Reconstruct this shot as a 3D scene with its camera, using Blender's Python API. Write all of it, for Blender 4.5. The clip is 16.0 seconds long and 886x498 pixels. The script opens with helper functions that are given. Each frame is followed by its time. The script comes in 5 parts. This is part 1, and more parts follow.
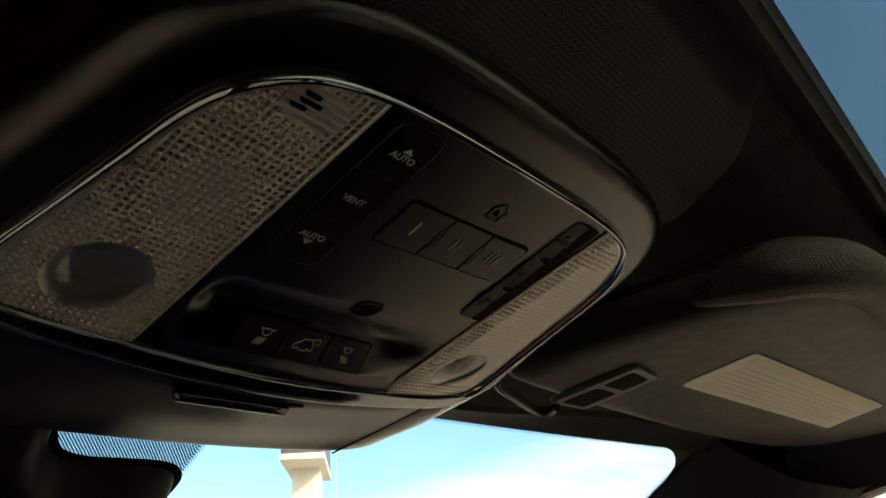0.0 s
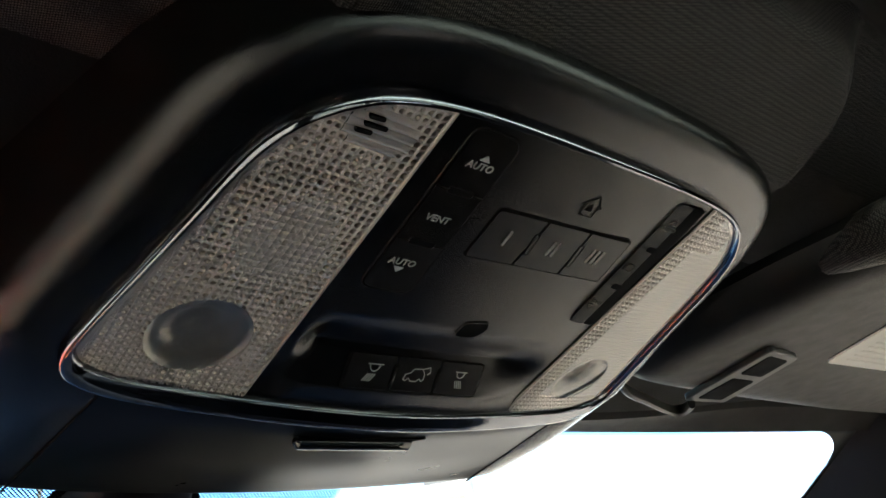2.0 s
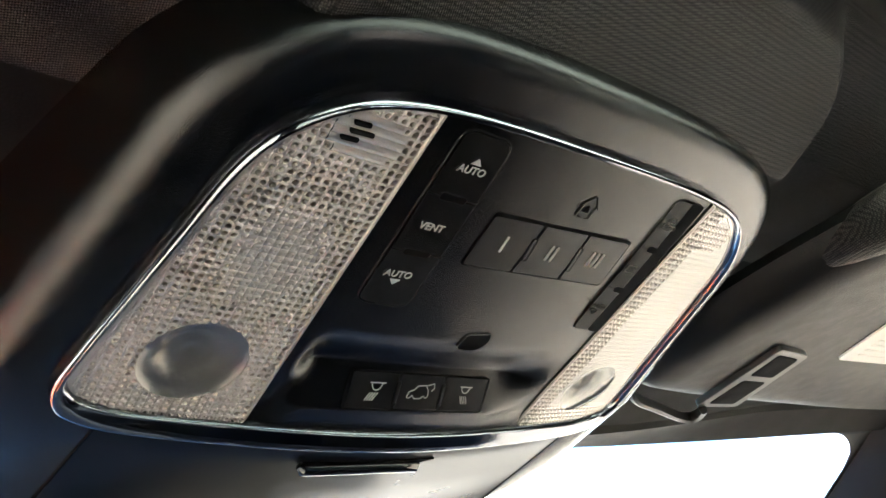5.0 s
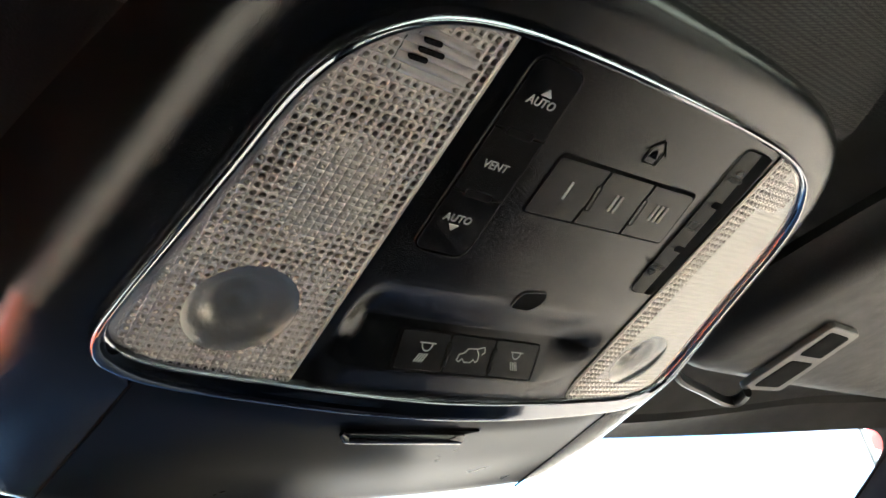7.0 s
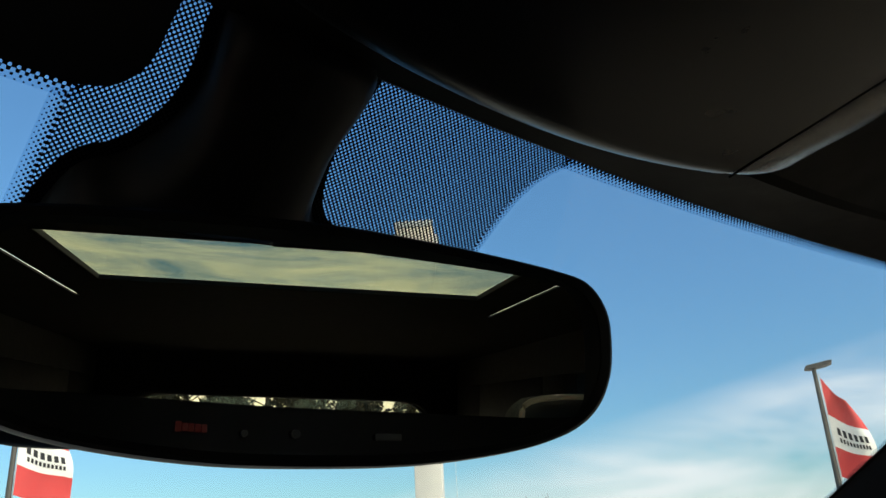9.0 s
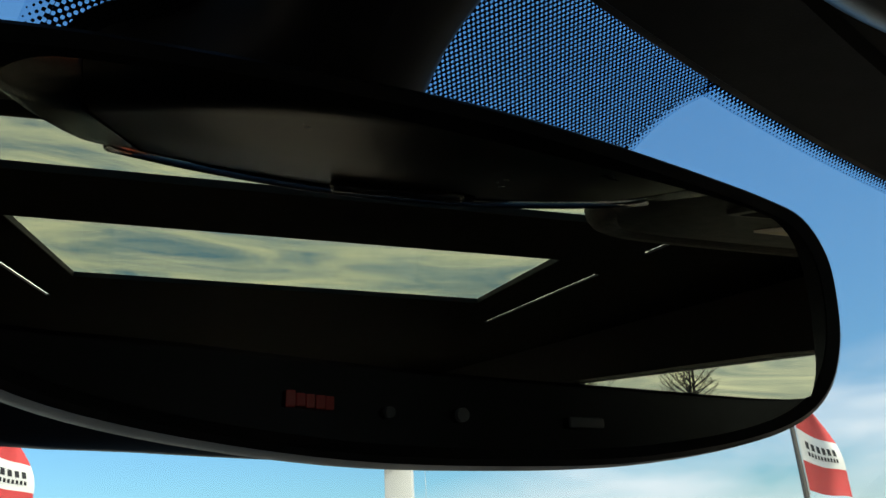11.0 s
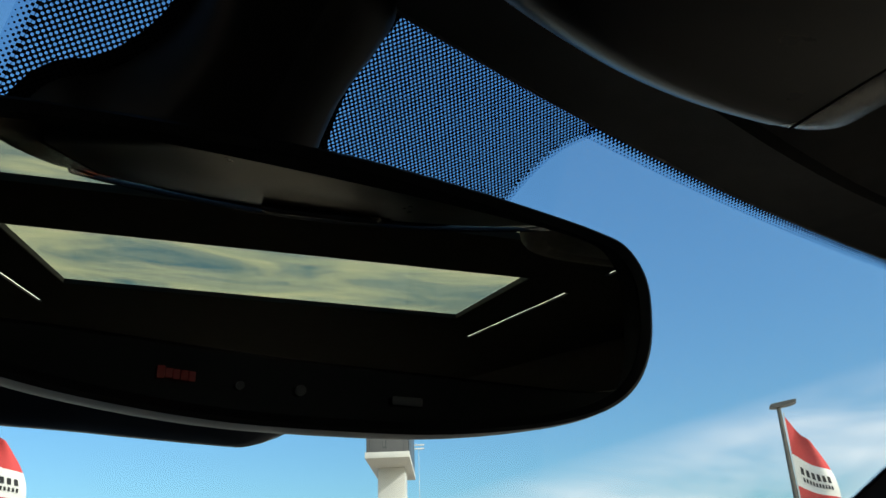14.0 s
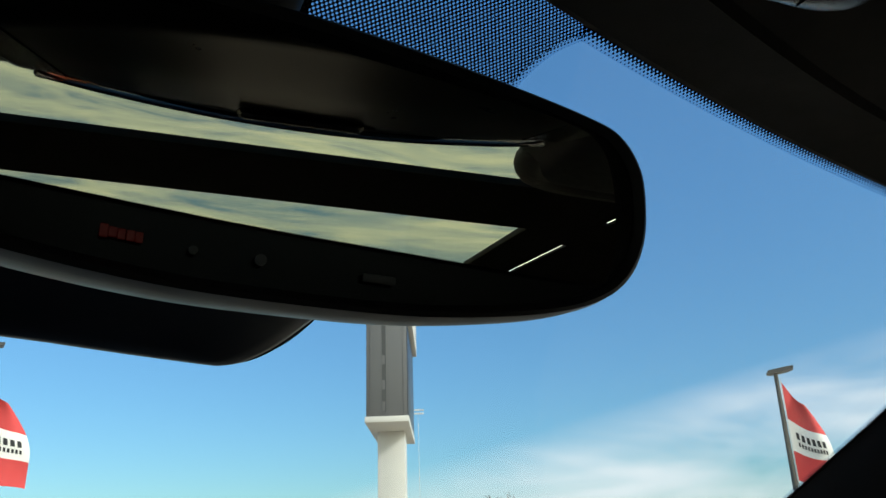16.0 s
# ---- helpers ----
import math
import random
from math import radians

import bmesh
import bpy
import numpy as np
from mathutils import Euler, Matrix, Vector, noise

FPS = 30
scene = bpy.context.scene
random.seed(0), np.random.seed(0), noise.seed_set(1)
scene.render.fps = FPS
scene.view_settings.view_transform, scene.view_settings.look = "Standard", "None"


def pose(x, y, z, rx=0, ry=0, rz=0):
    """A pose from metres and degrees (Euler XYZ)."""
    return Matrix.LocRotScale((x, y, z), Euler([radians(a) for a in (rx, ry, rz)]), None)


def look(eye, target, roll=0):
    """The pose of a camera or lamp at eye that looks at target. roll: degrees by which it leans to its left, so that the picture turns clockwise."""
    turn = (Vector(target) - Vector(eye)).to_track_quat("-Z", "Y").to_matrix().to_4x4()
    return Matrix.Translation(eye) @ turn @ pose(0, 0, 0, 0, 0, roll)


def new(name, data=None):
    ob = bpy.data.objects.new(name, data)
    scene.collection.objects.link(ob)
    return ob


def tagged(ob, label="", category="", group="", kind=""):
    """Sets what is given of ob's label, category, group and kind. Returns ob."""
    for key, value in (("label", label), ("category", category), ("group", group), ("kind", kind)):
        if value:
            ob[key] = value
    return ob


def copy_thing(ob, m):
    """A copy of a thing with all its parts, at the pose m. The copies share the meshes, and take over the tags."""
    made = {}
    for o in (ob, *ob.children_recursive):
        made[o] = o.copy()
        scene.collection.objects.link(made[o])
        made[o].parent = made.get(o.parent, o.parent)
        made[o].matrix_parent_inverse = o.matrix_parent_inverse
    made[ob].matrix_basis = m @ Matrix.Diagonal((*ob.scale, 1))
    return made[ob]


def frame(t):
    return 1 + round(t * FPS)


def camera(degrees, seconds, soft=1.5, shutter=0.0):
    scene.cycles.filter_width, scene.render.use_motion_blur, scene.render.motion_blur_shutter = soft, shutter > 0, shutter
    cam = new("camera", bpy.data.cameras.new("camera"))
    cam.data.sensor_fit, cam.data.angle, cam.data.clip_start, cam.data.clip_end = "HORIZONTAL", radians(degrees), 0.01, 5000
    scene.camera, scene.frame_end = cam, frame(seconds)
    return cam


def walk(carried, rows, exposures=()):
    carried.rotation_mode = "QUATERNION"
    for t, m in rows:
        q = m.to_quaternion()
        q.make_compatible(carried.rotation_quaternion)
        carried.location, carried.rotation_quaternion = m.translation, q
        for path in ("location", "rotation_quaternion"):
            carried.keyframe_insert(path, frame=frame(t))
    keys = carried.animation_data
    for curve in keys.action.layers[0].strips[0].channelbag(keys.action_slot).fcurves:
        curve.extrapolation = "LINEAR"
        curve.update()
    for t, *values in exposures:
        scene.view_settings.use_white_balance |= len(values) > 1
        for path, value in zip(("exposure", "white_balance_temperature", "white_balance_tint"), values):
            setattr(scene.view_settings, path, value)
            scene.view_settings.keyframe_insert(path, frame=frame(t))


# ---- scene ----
# ---- the camera and its walk ----
cam = camera(58.13, 16.0)
ROWS = [
    (0.0, look((-0.1751, -0.1204, -0.0912), (0.5636, 0.4370, 0.2877), -3.63)),
    (0.5, look((-0.1688, -0.1103, -0.0925), (0.5252, 0.4920, 0.3018), -4.56)),
    (1.0, look((-0.1673, -0.1181, -0.0898), (0.5067, 0.5044, 0.3080), -7.32)),
    (1.5, look((-0.1652, -0.1158, -0.0900), (0.4900, 0.5218, 0.3153), -8.77)),
    (2.0, look((-0.1653, -0.1167, -0.0895), (0.4758, 0.5284, 0.3262), -9.51)),
    (2.5, look((-0.1637, -0.1148, -0.0901), (0.4800, 0.5248, 0.3301), -10.75)),
    (3.0, look((-0.1618, -0.1147, -0.0908), (0.4813, 0.5218, 0.3349), -11.58)),
    (5.5, look((-0.1607, -0.1099, -0.0924), (0.4746, 0.5199, 0.3545), -13.10)),
    (6.0, look((-0.1625, -0.1017, -0.0943), (0.4715, 0.5288, 0.3534), -13.05)),
    (6.5, look((-0.1601, -0.0959, -0.0955), (0.4712, 0.5344, 0.3563), -12.90)),
    (7.0, look((-0.1607, -0.0887, -0.0974), (0.4675, 0.5407, 0.3601), -12.66)),
    (7.5, look((-0.1580, -0.0798, -0.1008), (0.4665, 0.5483, 0.3634), -12.30)),
    (8.0, look((-0.1455, -0.0263, -0.1197), (0.4735, 0.6118, 0.3383), -10.64)),
    (8.3, look((-0.1361, -0.0043, -0.1288), (0.4998, 0.6505, 0.2797), -8.55)),
    (8.5, look((-0.1349, 0.0085, -0.1299), (0.5118, 0.6708, 0.2487), -6.93)),
    (8.6, look((-0.1353, 0.0185, -0.1360), (0.5115, 0.6810, 0.2418), -6.06)),
    (9.0, look((-0.1342, 0.0572, -0.1421), (0.5229, 0.7230, 0.2114), -3.27)),
    (11.3, look((-0.1095, 0.1508, -0.1340), (0.5738, 0.7797, 0.2345), -3.30)),
    (11.5, look((-0.1070, 0.1521, -0.1346), (0.5716, 0.7896, 0.2301), -2.05)),
    (12.0, look((-0.1027, 0.1502, -0.1348), (0.5752, 0.7830, 0.2372), -2.45)),
    (12.5, look((-0.0951, 0.1455, -0.1425), (0.5792, 0.7766, 0.2410), -2.07)),
    (13.0, look((-0.1100, 0.1161, -0.1512), (0.5626, 0.7445, 0.2396), -2.24)),
    (13.5, look((-0.1193, 0.0964, -0.1511), (0.5541, 0.7253, 0.2377), -2.34)),
    (14.0, look((-0.1190, 0.0953, -0.1517), (0.5550, 0.7252, 0.2343), -2.28)),
    (14.5, look((-0.1098, 0.0926, -0.1514), (0.5679, 0.7254, 0.2232), -2.33)),
    (15.0, look((-0.1065, 0.0913, -0.1503), (0.5711, 0.7301, 0.2142), -1.86)),
    (15.5, look((-0.1077, 0.0937, -0.1542), (0.5738, 0.7358, 0.1968), -2.08)),
    (16.0, look((-0.0998, 0.1068, -0.1668), (0.5842, 0.7483, 0.1804), -2.02)),
]
EXPOSURES = [(0.0, 0.68, 7650, 14), (0.5, 1.13, 7050, 15), (1.5, 2.03, 6050, 16), (3.0, 2.68, 5950, 16), (5.5, 3.8, 6050, 17),
             (7.0, 3.33, 6050, 17), (7.5, 2.72, 6250, 17), (8.0, 1.77, 6700, 16), (8.3, 0.8, 7550, 15), (8.6, 0.12, 7150, 14),
             (9.0, -0.28, 6450, 12), (11.5, -0.28, 6150, 10), (16.0, -0.33, 6150, 10)]
walk(cam, ROWS, EXPOSURES)

# ---- world, sun ----
SUN_TO = Vector((0.20, -0.98, 0.62)).normalized()


def make_world():
    world = bpy.data.worlds.new("world")
    scene.world = world
    world.use_nodes = True
    nt = world.node_tree
    nt.nodes.clear()
    N, Lk = nt.nodes.new, nt.links.new
    out, bg = N("ShaderNodeOutputWorld"), N("ShaderNodeBackground")
    sky = N("ShaderNodeTexSky")
    sky.sky_type, sky.sun_disc = "NISHITA", False
    sky.sun_elevation = math.asin(SUN_TO.z)
    sky.sun_rotation = math.atan2(SUN_TO.x, SUN_TO.y)
    sky.air_density, sky.dust_density, sky.ozone_density = 1.0, 0.15, 1.6
    tc, mp, sep = N("ShaderNodeTexCoord"), N("ShaderNodeMapping"), N("ShaderNodeSeparateXYZ")
    mp.inputs["Scale"].default_value = (1.6, 1.6, 6.5)
    mp.inputs["Rotation"].default_value = (0.0, 0.12, 0.5)
    ns = N("ShaderNodeTexNoise")
    ns.inputs["Scale"].default_value, ns.inputs["Detail"].default_value = 1.7, 7.0
    ns.inputs["Roughness"].default_value, ns.inputs["Distortion"].default_value = 0.55, 0.5

    def op(kind, a, b, c=None):
        n = N("ShaderNodeMath")
        n.operation = kind
        n.use_clamp = kind == "MULTIPLY_ADD"
        for k, v in enumerate((a, b, c)):
            if isinstance(v, (int, float)):
                n.inputs[k].default_value = v
            elif v is not None:
                Lk(v, n.inputs[k])
        return n.outputs[0]
    Lk(tc.outputs["Generated"], mp.inputs["Vector"])
    Lk(mp.outputs["Vector"], ns.inputs["Vector"])
    Lk(tc.outputs["Generated"], sep.inputs["Vector"])
    mp2, ns2 = N("ShaderNodeMapping"), N("ShaderNodeTexNoise")
    mp2.inputs["Scale"].default_value = (1.8, 1.8, 13.0)
    mp2.inputs["Rotation"].default_value = (0.0, 0.05, 0.35)
    ns2.inputs["Scale"].default_value, ns2.inputs["Detail"].default_value = 2.5, 8.0
    ns2.inputs["Roughness"].default_value, ns2.inputs["Distortion"].default_value = 0.62, 1.2
    Lk(tc.outputs["Generated"], mp2.inputs["Vector"])
    Lk(mp2.outputs["Vector"], ns2.inputs["Vector"])
    # a bank low over the right-hand horizon, thin streaks behind, clear blue ahead
    bank = op("MULTIPLY_ADD", op("SUBTRACT", op("MULTIPLY", sep.outputs["X"], 0.24), op("ADD", sep.outputs["Z"], op("MULTIPLY", sep.outputs["Y"], 0.13))), 22.0, 0.30)
    streak = op("MULTIPLY_ADD", sep.outputs["Y"], -3.0, 0.0)
    wisp = op("MULTIPLY_ADD", ns2.outputs["Fac"], 3.0, -0.90)
    soft = op("MULTIPLY_ADD", ns.outputs["Fac"], 2.6, -0.85)
    low, high = op("MULTIPLY", op("MULTIPLY", bank, soft), 0.95), op("MULTIPLY", op("MULTIPLY", streak, wisp), 0.75)
    mix = N("ShaderNodeMix")
    mix.data_type = "RGBA"
    mix.inputs[7].default_value = (9.0, 9.0, 9.0, 1)
    Lk(low, mix.inputs[0])
    lift = N("ShaderNodeVectorMath")
    lift.operation = "SCALE"
    Lk(sky.outputs["Color"], lift.inputs[0])
    Lk(op("ADD", op("MULTIPLY", sep.outputs["Z"], 1.05), 0.70), lift.inputs["Scale"])
    deep = N("ShaderNodeVectorMath")
    deep.operation = "MULTIPLY"
    deep.inputs[1].default_value = (0.80, 1.19, 1.36)
    Lk(lift.outputs[0], deep.inputs[0])
    Lk(deep.outputs[0], mix.inputs[6])
    near_sun = N("ShaderNodeMix")
    near_sun.data_type = "RGBA"
    near_sun.inputs[7].default_value = (32.8, 29.8, 20.0, 1)
    Lk(high, near_sun.inputs[0])
    Lk(mix.outputs[2], near_sun.inputs[6])
    Lk(near_sun.outputs[2], bg.inputs["Color"])
    bg.inputs["Strength"].default_value = 0.15
    Lk(bg.outputs["Background"], out.inputs["Surface"])


make_world()
sun = new("sun", bpy.data.lights.new("sun", "SUN"))
sun.data.energy, sun.data.angle, sun.data.color = 3.5, radians(0.5), (1.0, 0.93, 0.82)
sun.matrix_world = look((0, 0, 30), Vector((0, 0, 30)) - SUN_TO)

# ---- materials ----


def mat(name, color, rough=0.5, metal=0.0, var=0.15, scale=60.0, grain=0.0, grain_scale=1800.0, spec=0.5, kind="noise",
        coat=0.0, second=None, spread=0.2):
    """A surface with two scales of variation and fine relief; scales are per metre."""
    m = bpy.data.materials.new(name)
    m.use_nodes = True
    nt = m.node_tree
    N, Lk = nt.nodes.new, nt.links.new
    b = nt.nodes["Principled BSDF"]
    b.inputs["Metallic"].default_value = metal
    b.inputs["Specular IOR Level"].default_value = spec
    b.inputs["Coat Weight"].default_value = coat
    tc = N("ShaderNodeTexCoord")
    n1 = N("ShaderNodeTexNoise")
    n1.inputs["Scale"].default_value, n1.inputs["Detail"].default_value = scale, 5.0
    Lk(tc.outputs["Object"], n1.inputs["Vector"])
    mx = N("ShaderNodeMix")
    mx.data_type = "RGBA"
    c = Vector(color)
    d = Vector(second) if second else c * (1.0 - var)
    u = c if second else c * (1.0 + var)
    mx.inputs[6].default_value, mx.inputs[7].default_value = (*d, 1), (*u, 1)
    Lk(n1.outputs["Fac"], mx.inputs[0])
    Lk(mx.outputs[2], b.inputs["Base Color"])
    mr = N("ShaderNodeMapRange")
    mr.inputs["To Min"].default_value, mr.inputs["To Max"].default_value = rough * (1 - spread), min(rough * (1 + spread), 1.0)
    Lk(n1.outputs["Fac"], mr.inputs["Value"])
    Lk(mr.outputs["Result"], b.inputs["Roughness"])
    if grain > 0:
        if kind == "voronoi":
            g = N("ShaderNodeTexVoronoi")
            src = g.outputs["Distance"]
        else:
            g = N("ShaderNodeTexNoise")
            g.inputs["Detail"].default_value = 2.0
            src = g.outputs["Fac"]
        g.inputs["Scale"].default_value = grain_scale
        Lk(tc.outputs["Object"], g.inputs["Vector"])
        bp = N("ShaderNodeBump")
        bp.inputs["Strength"].default_value, bp.inputs["Distance"].default_value = grain, 0.6 / grain_scale
        Lk(src, bp.inputs["Height"])
        Lk(bp.outputs["Normal"], b.inputs["Normal"])
    return m


def fabric(name, dark, light, pitch=0.00054):
    """Knitted cloth: rows of small raised stitches."""
    m = mat(name, dark, 0.42, 0, 0.2, 30, spec=0.16)
    nt = m.node_tree
    N, Lk = nt.nodes.new, nt.links.new
    b = nt.nodes["Principled BSDF"]
    b.inputs["Sheen Weight"].default_value, b.inputs["Sheen Roughness"].default_value = 0.06, 0.4
    b.inputs["Sheen Tint"].default_value = (1.0, 0.95, 0.86, 1)
    tc, mp = N("ShaderNodeTexCoord"), N("ShaderNodeMapping")
    mp.inputs["Rotation"].default_value = (0, 0, radians(14))
    mp.inputs["Scale"].default_value = (1.0, 0.72, 0.8)
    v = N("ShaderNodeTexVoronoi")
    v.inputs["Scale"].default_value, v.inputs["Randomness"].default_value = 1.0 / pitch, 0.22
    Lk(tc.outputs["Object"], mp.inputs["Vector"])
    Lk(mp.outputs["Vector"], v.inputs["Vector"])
    # shade between the stitches put into the colour: pale tops, near-black gaps
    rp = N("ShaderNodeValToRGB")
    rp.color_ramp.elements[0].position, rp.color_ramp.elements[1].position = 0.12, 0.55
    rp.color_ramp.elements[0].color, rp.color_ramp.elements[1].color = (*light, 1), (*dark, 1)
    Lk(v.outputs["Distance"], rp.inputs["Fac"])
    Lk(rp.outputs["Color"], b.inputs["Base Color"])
    bp = N("ShaderNodeBump")
    bp.invert = True
    bp.inputs["Strength"].default_value, bp.inputs["Distance"].default_value = 0.8, 0.0006
    Lk(v.outputs["Distance"], bp.inputs["Height"])
    Lk(bp.outputs["Normal"], b.inputs["Normal"])
    return m


def clear_glass(name, tint, gloss=0.04, edge=0.9, rough=0.0):
    """A thin pane: tinted see-through, with a mirror-like gloss that grows at a flat angle."""
    m = bpy.data.materials.new(name)
    m.use_nodes = True
    nt = m.node_tree
    nt.nodes.clear()
    N, Lk = nt.nodes.new, nt.links.new
    out, mx = N("ShaderNodeOutputMaterial"), N("ShaderNodeMixShader")
    tr, gl, lw = N("ShaderNodeBsdfTransparent"), N("ShaderNodeBsdfGlossy"), N("ShaderNodeLayerWeight")
    tr.inputs["Color"].default_value = (*tint, 1)
    gl.inputs["Roughness"].default_value = rough
    pw, ml = N("ShaderNodeMath"), N("ShaderNodeMath")
    pw.operation, pw.inputs[1].default_value = "POWER", 5.0
    ml.operation, ml.inputs[1].default_value, ml.inputs[2].default_value = "MULTIPLY_ADD", edge, gloss
    Lk(lw.outputs["Facing"], pw.inputs[0])
    Lk(pw.outputs[0], ml.inputs[0])
    Lk(ml.outputs[0], mx.inputs["Fac"])
    Lk(tr.outputs["BSDF"], mx.inputs[1])
    Lk(gl.outputs["BSDF"], mx.inputs[2])
    Lk(mx.outputs["Shader"], out.inputs["Surface"])
    return m


def dotted(name, fade=False, gain=1.5, start=0.6, pitch=0.00098):
    """Ceramic dot screen printed on glass: black with small clear dots; with fade, black dots that shrink along v."""
    m = bpy.data.materials.new(name)
    m.use_nodes = True
    nt = m.node_tree
    nt.nodes.clear()
    N, Lk = nt.nodes.new, nt.links.new
    out, mx = N("ShaderNodeOutputMaterial"), N("ShaderNodeMixShader")
    tr, df = N("ShaderNodeBsdfTransparent"), N("ShaderNodeBsdfDiffuse")
    tr.inputs["Color"].default_value = (0.78, 0.86, 0.93, 1)
    df.inputs["Color"].default_value = (0.006, 0.006, 0.007, 1)
    uv, sep = N("ShaderNodeUVMap"), N("ShaderNodeSeparateXYZ")
    uv.uv_map = "UVMap"
    Lk(uv.outputs["UV"], sep.inputs["Vector"])

    def op(kind, a, b=None):
        n = N("ShaderNodeMath")
        n.operation = kind
        for k, s in enumerate((a, b)):
            if s is None:
                continue
            if isinstance(s, (int, float)):
                n.inputs[k].default_value = s
            else:
                Lk(s, n.inputs[k])
        return n.outputs[0]
    k = math.pi / pitch
    cu = op("COSINE", op("MULTIPLY", sep.outputs["X"], k))
    cv = op("COSINE", op("MULTIPLY", sep.outputs["Y"], k * 0.92))
    s = op("ADD", cu, cv)
    prod = op("MULTIPLY", cu, cv)
    if fade:
        # black dots in a quincunx; v2 (0..1) from the solid edge to the clear side
        uv2, sep2 = N("ShaderNodeUVMap"), N("ShaderNodeSeparateXYZ")
        uv2.uv_map = "Fade"
        Lk(uv2.outputs["UV"], sep2.inputs["Vector"])
        thr = op("SUBTRACT", op("MULTIPLY", sep2.outputs["Y"], gain), start)
        fac = op("GREATER_THAN", prod, thr)
    else:
        fac = op("LESS_THAN", prod, 0.19)
    Lk(fac, mx.inputs["Fac"])
    Lk(tr.outputs["BSDF"], mx.inputs[1])
    Lk(df.outputs["BSDF"], mx.inputs[2])
    Lk(mx.outputs["Shader"], out.inputs["Surface"])
    return m


M_BEZEL = mat("grained black plastic", (0.0026, 0.0026, 0.0028), 0.20, 0, 0.12, 90, 0.22, 2900, spec=0.45, kind="voronoi", spread=0.05)
M_LID = mat("smooth black lid plastic", (0.0028, 0.0030, 0.0038), 0.28, 0, 0.1, 60, 0.06, 2400, spec=0.11, spread=0.05)
M_PANEL = mat("matte black panel plastic", (0.0026, 0.0026, 0.0029), 0.13, 0, 0.12, 80, 0.20, 3000, spec=0.22, kind="voronoi", spread=0.08)
M_BUTTON = mat("smooth black button plastic", (0.0040, 0.0040, 0.0043), 0.26, 0, 0.1, 120, 0.06, 2600, spec=0.2, spread=0.1)
M_PIANO = mat("glossy black plastic", (0.006, 0.006, 0.007), 0.08, 0, 0.1, 60, spec=0.6)
M_CAVITY = mat("dark lamp cavity", (0.010, 0.009, 0.008), 0.6, 0, 0.15, 90)
M_GLOSS = mat("satin black rocker plastic", (0.0025, 0.0025, 0.0028), 0.24, 0, 0.1, 120, 0.04, 2600, spec=0.14)
M_GAP = mat("dark gap", (0.004, 0.004, 0.004), 0.9, 0, 0.1, 100, spec=0.05)
M_CHROME = mat("polished chrome", (0.21, 0.222, 0.25), 0.07, 1.0, 0.05, 60)
M_MARK = mat("pale grey print", (0.38, 0.38, 0.36), 0.6, 0, 0.08, 300)
M_KEYDIM = mat("dark grey key print", (0.014, 0.015, 0.018), 0.5, 0, 0.1, 300)
M_RIM = mat("warm silver rim", (0.30, 0.28, 0.25), 0.35, 0.6, 0.1, 200)
M_LENSCLEAR = clear_glass("clear lens skin", (0.97, 0.965, 0.95), 0.06, 0.9, 0.03)
M_PIPING = mat("cream piping", (0.55, 0.48, 0.36), 0.6, 0, 0.1, 80)
M_MARKMID = mat("mid grey print", (0.26, 0.26, 0.25), 0.6, 0, 0.08, 300)
M_KEYPRINT = mat("faint key print", (0.040, 0.038, 0.035), 0.6, 0, 0.08, 300)
M_LENS = mat("ribbed clear lens plastic", (0.755, 0.69, 0.645), 0.16, 0.65, 0.08, 90, spec=0.8)
M_LENSGLARE = mat("pale lens glare", (0.25, 0.243, 0.23), 0.35, 0.2, 0.06, 60)
M_BOWL = mat("silvered lamp bowl", (0.34, 0.33, 0.315), 0.40, 0.85, 0.2, 200, 0.3, 700)
M_SPOT = clear_glass("frosted spot skin", (0.84, 0.83, 0.81), 0.02, 0.7, 0.3)
M_DOME = clear_glass("clear glossy dome", (0.92, 0.92, 0.90), 0.10, 0.9, 0.05)
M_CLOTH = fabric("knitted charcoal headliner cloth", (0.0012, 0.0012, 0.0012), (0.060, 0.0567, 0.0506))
M_VISOR = mat("charcoal visor vinyl", (0.0068, 0.0068, 0.0064), 0.5, 0, 0.15, 120, 0.3, 1500, spec=0.17)
M_TRIM = mat("dark grey pillar trim", (0.016, 0.017, 0.019), 0.6, 0, 0.12, 60, 0.2, 1200, spec=0.2)
M_HEADER = mat("dark brown grey header trim", (0.0062, 0.0058, 0.0052), 0.6, 0, 0.12, 60, 0.2, 1200, spec=0.12)
M_CLIP = mat("dark grey clip plastic", (0.018, 0.0175, 0.016), 0.35, 0, 0.1, 120, 0.05, 2400, spec=0.35)
M_LABEL = mat("cream paper label", (0.86, 0.84, 0.76), 0.6, 0, 0.05, 90)
M_LABELYEL = mat("faded yellow label band", (0.82, 0.77, 0.58), 0.6, 0, 0.08, 120)
M_LABELINK = mat("grey label print", (0.79, 0.77, 0.69), 0.7, 0, 0.08, 200)
M_FRIT = mat("black ceramic print", (0.005, 0.005, 0.006), 0.5, 0, 0.1, 60)
M_DOTS = dotted("dot screen")
M_FADE = dotted("fading dot screen", True, 1.5, 0.6, 0.00125)
M_FADESIDE = dotted("fading side screen", True, 1.15, 0.2)
M_WINDSHIELD = clear_glass("windshield glass", (0.85, 0.90, 0.885))
M_SIDEGLASS = clear_glass("side window glass", (0.82, 0.82, 0.79))
M_DARKGLASS = clear_glass("privacy glass", (0.55, 0.58, 0.56))
M_ROOFGLASS = clear_glass("tinted sunroof glass", (0.48, 0.51, 0.47), 0.01, 0.25)
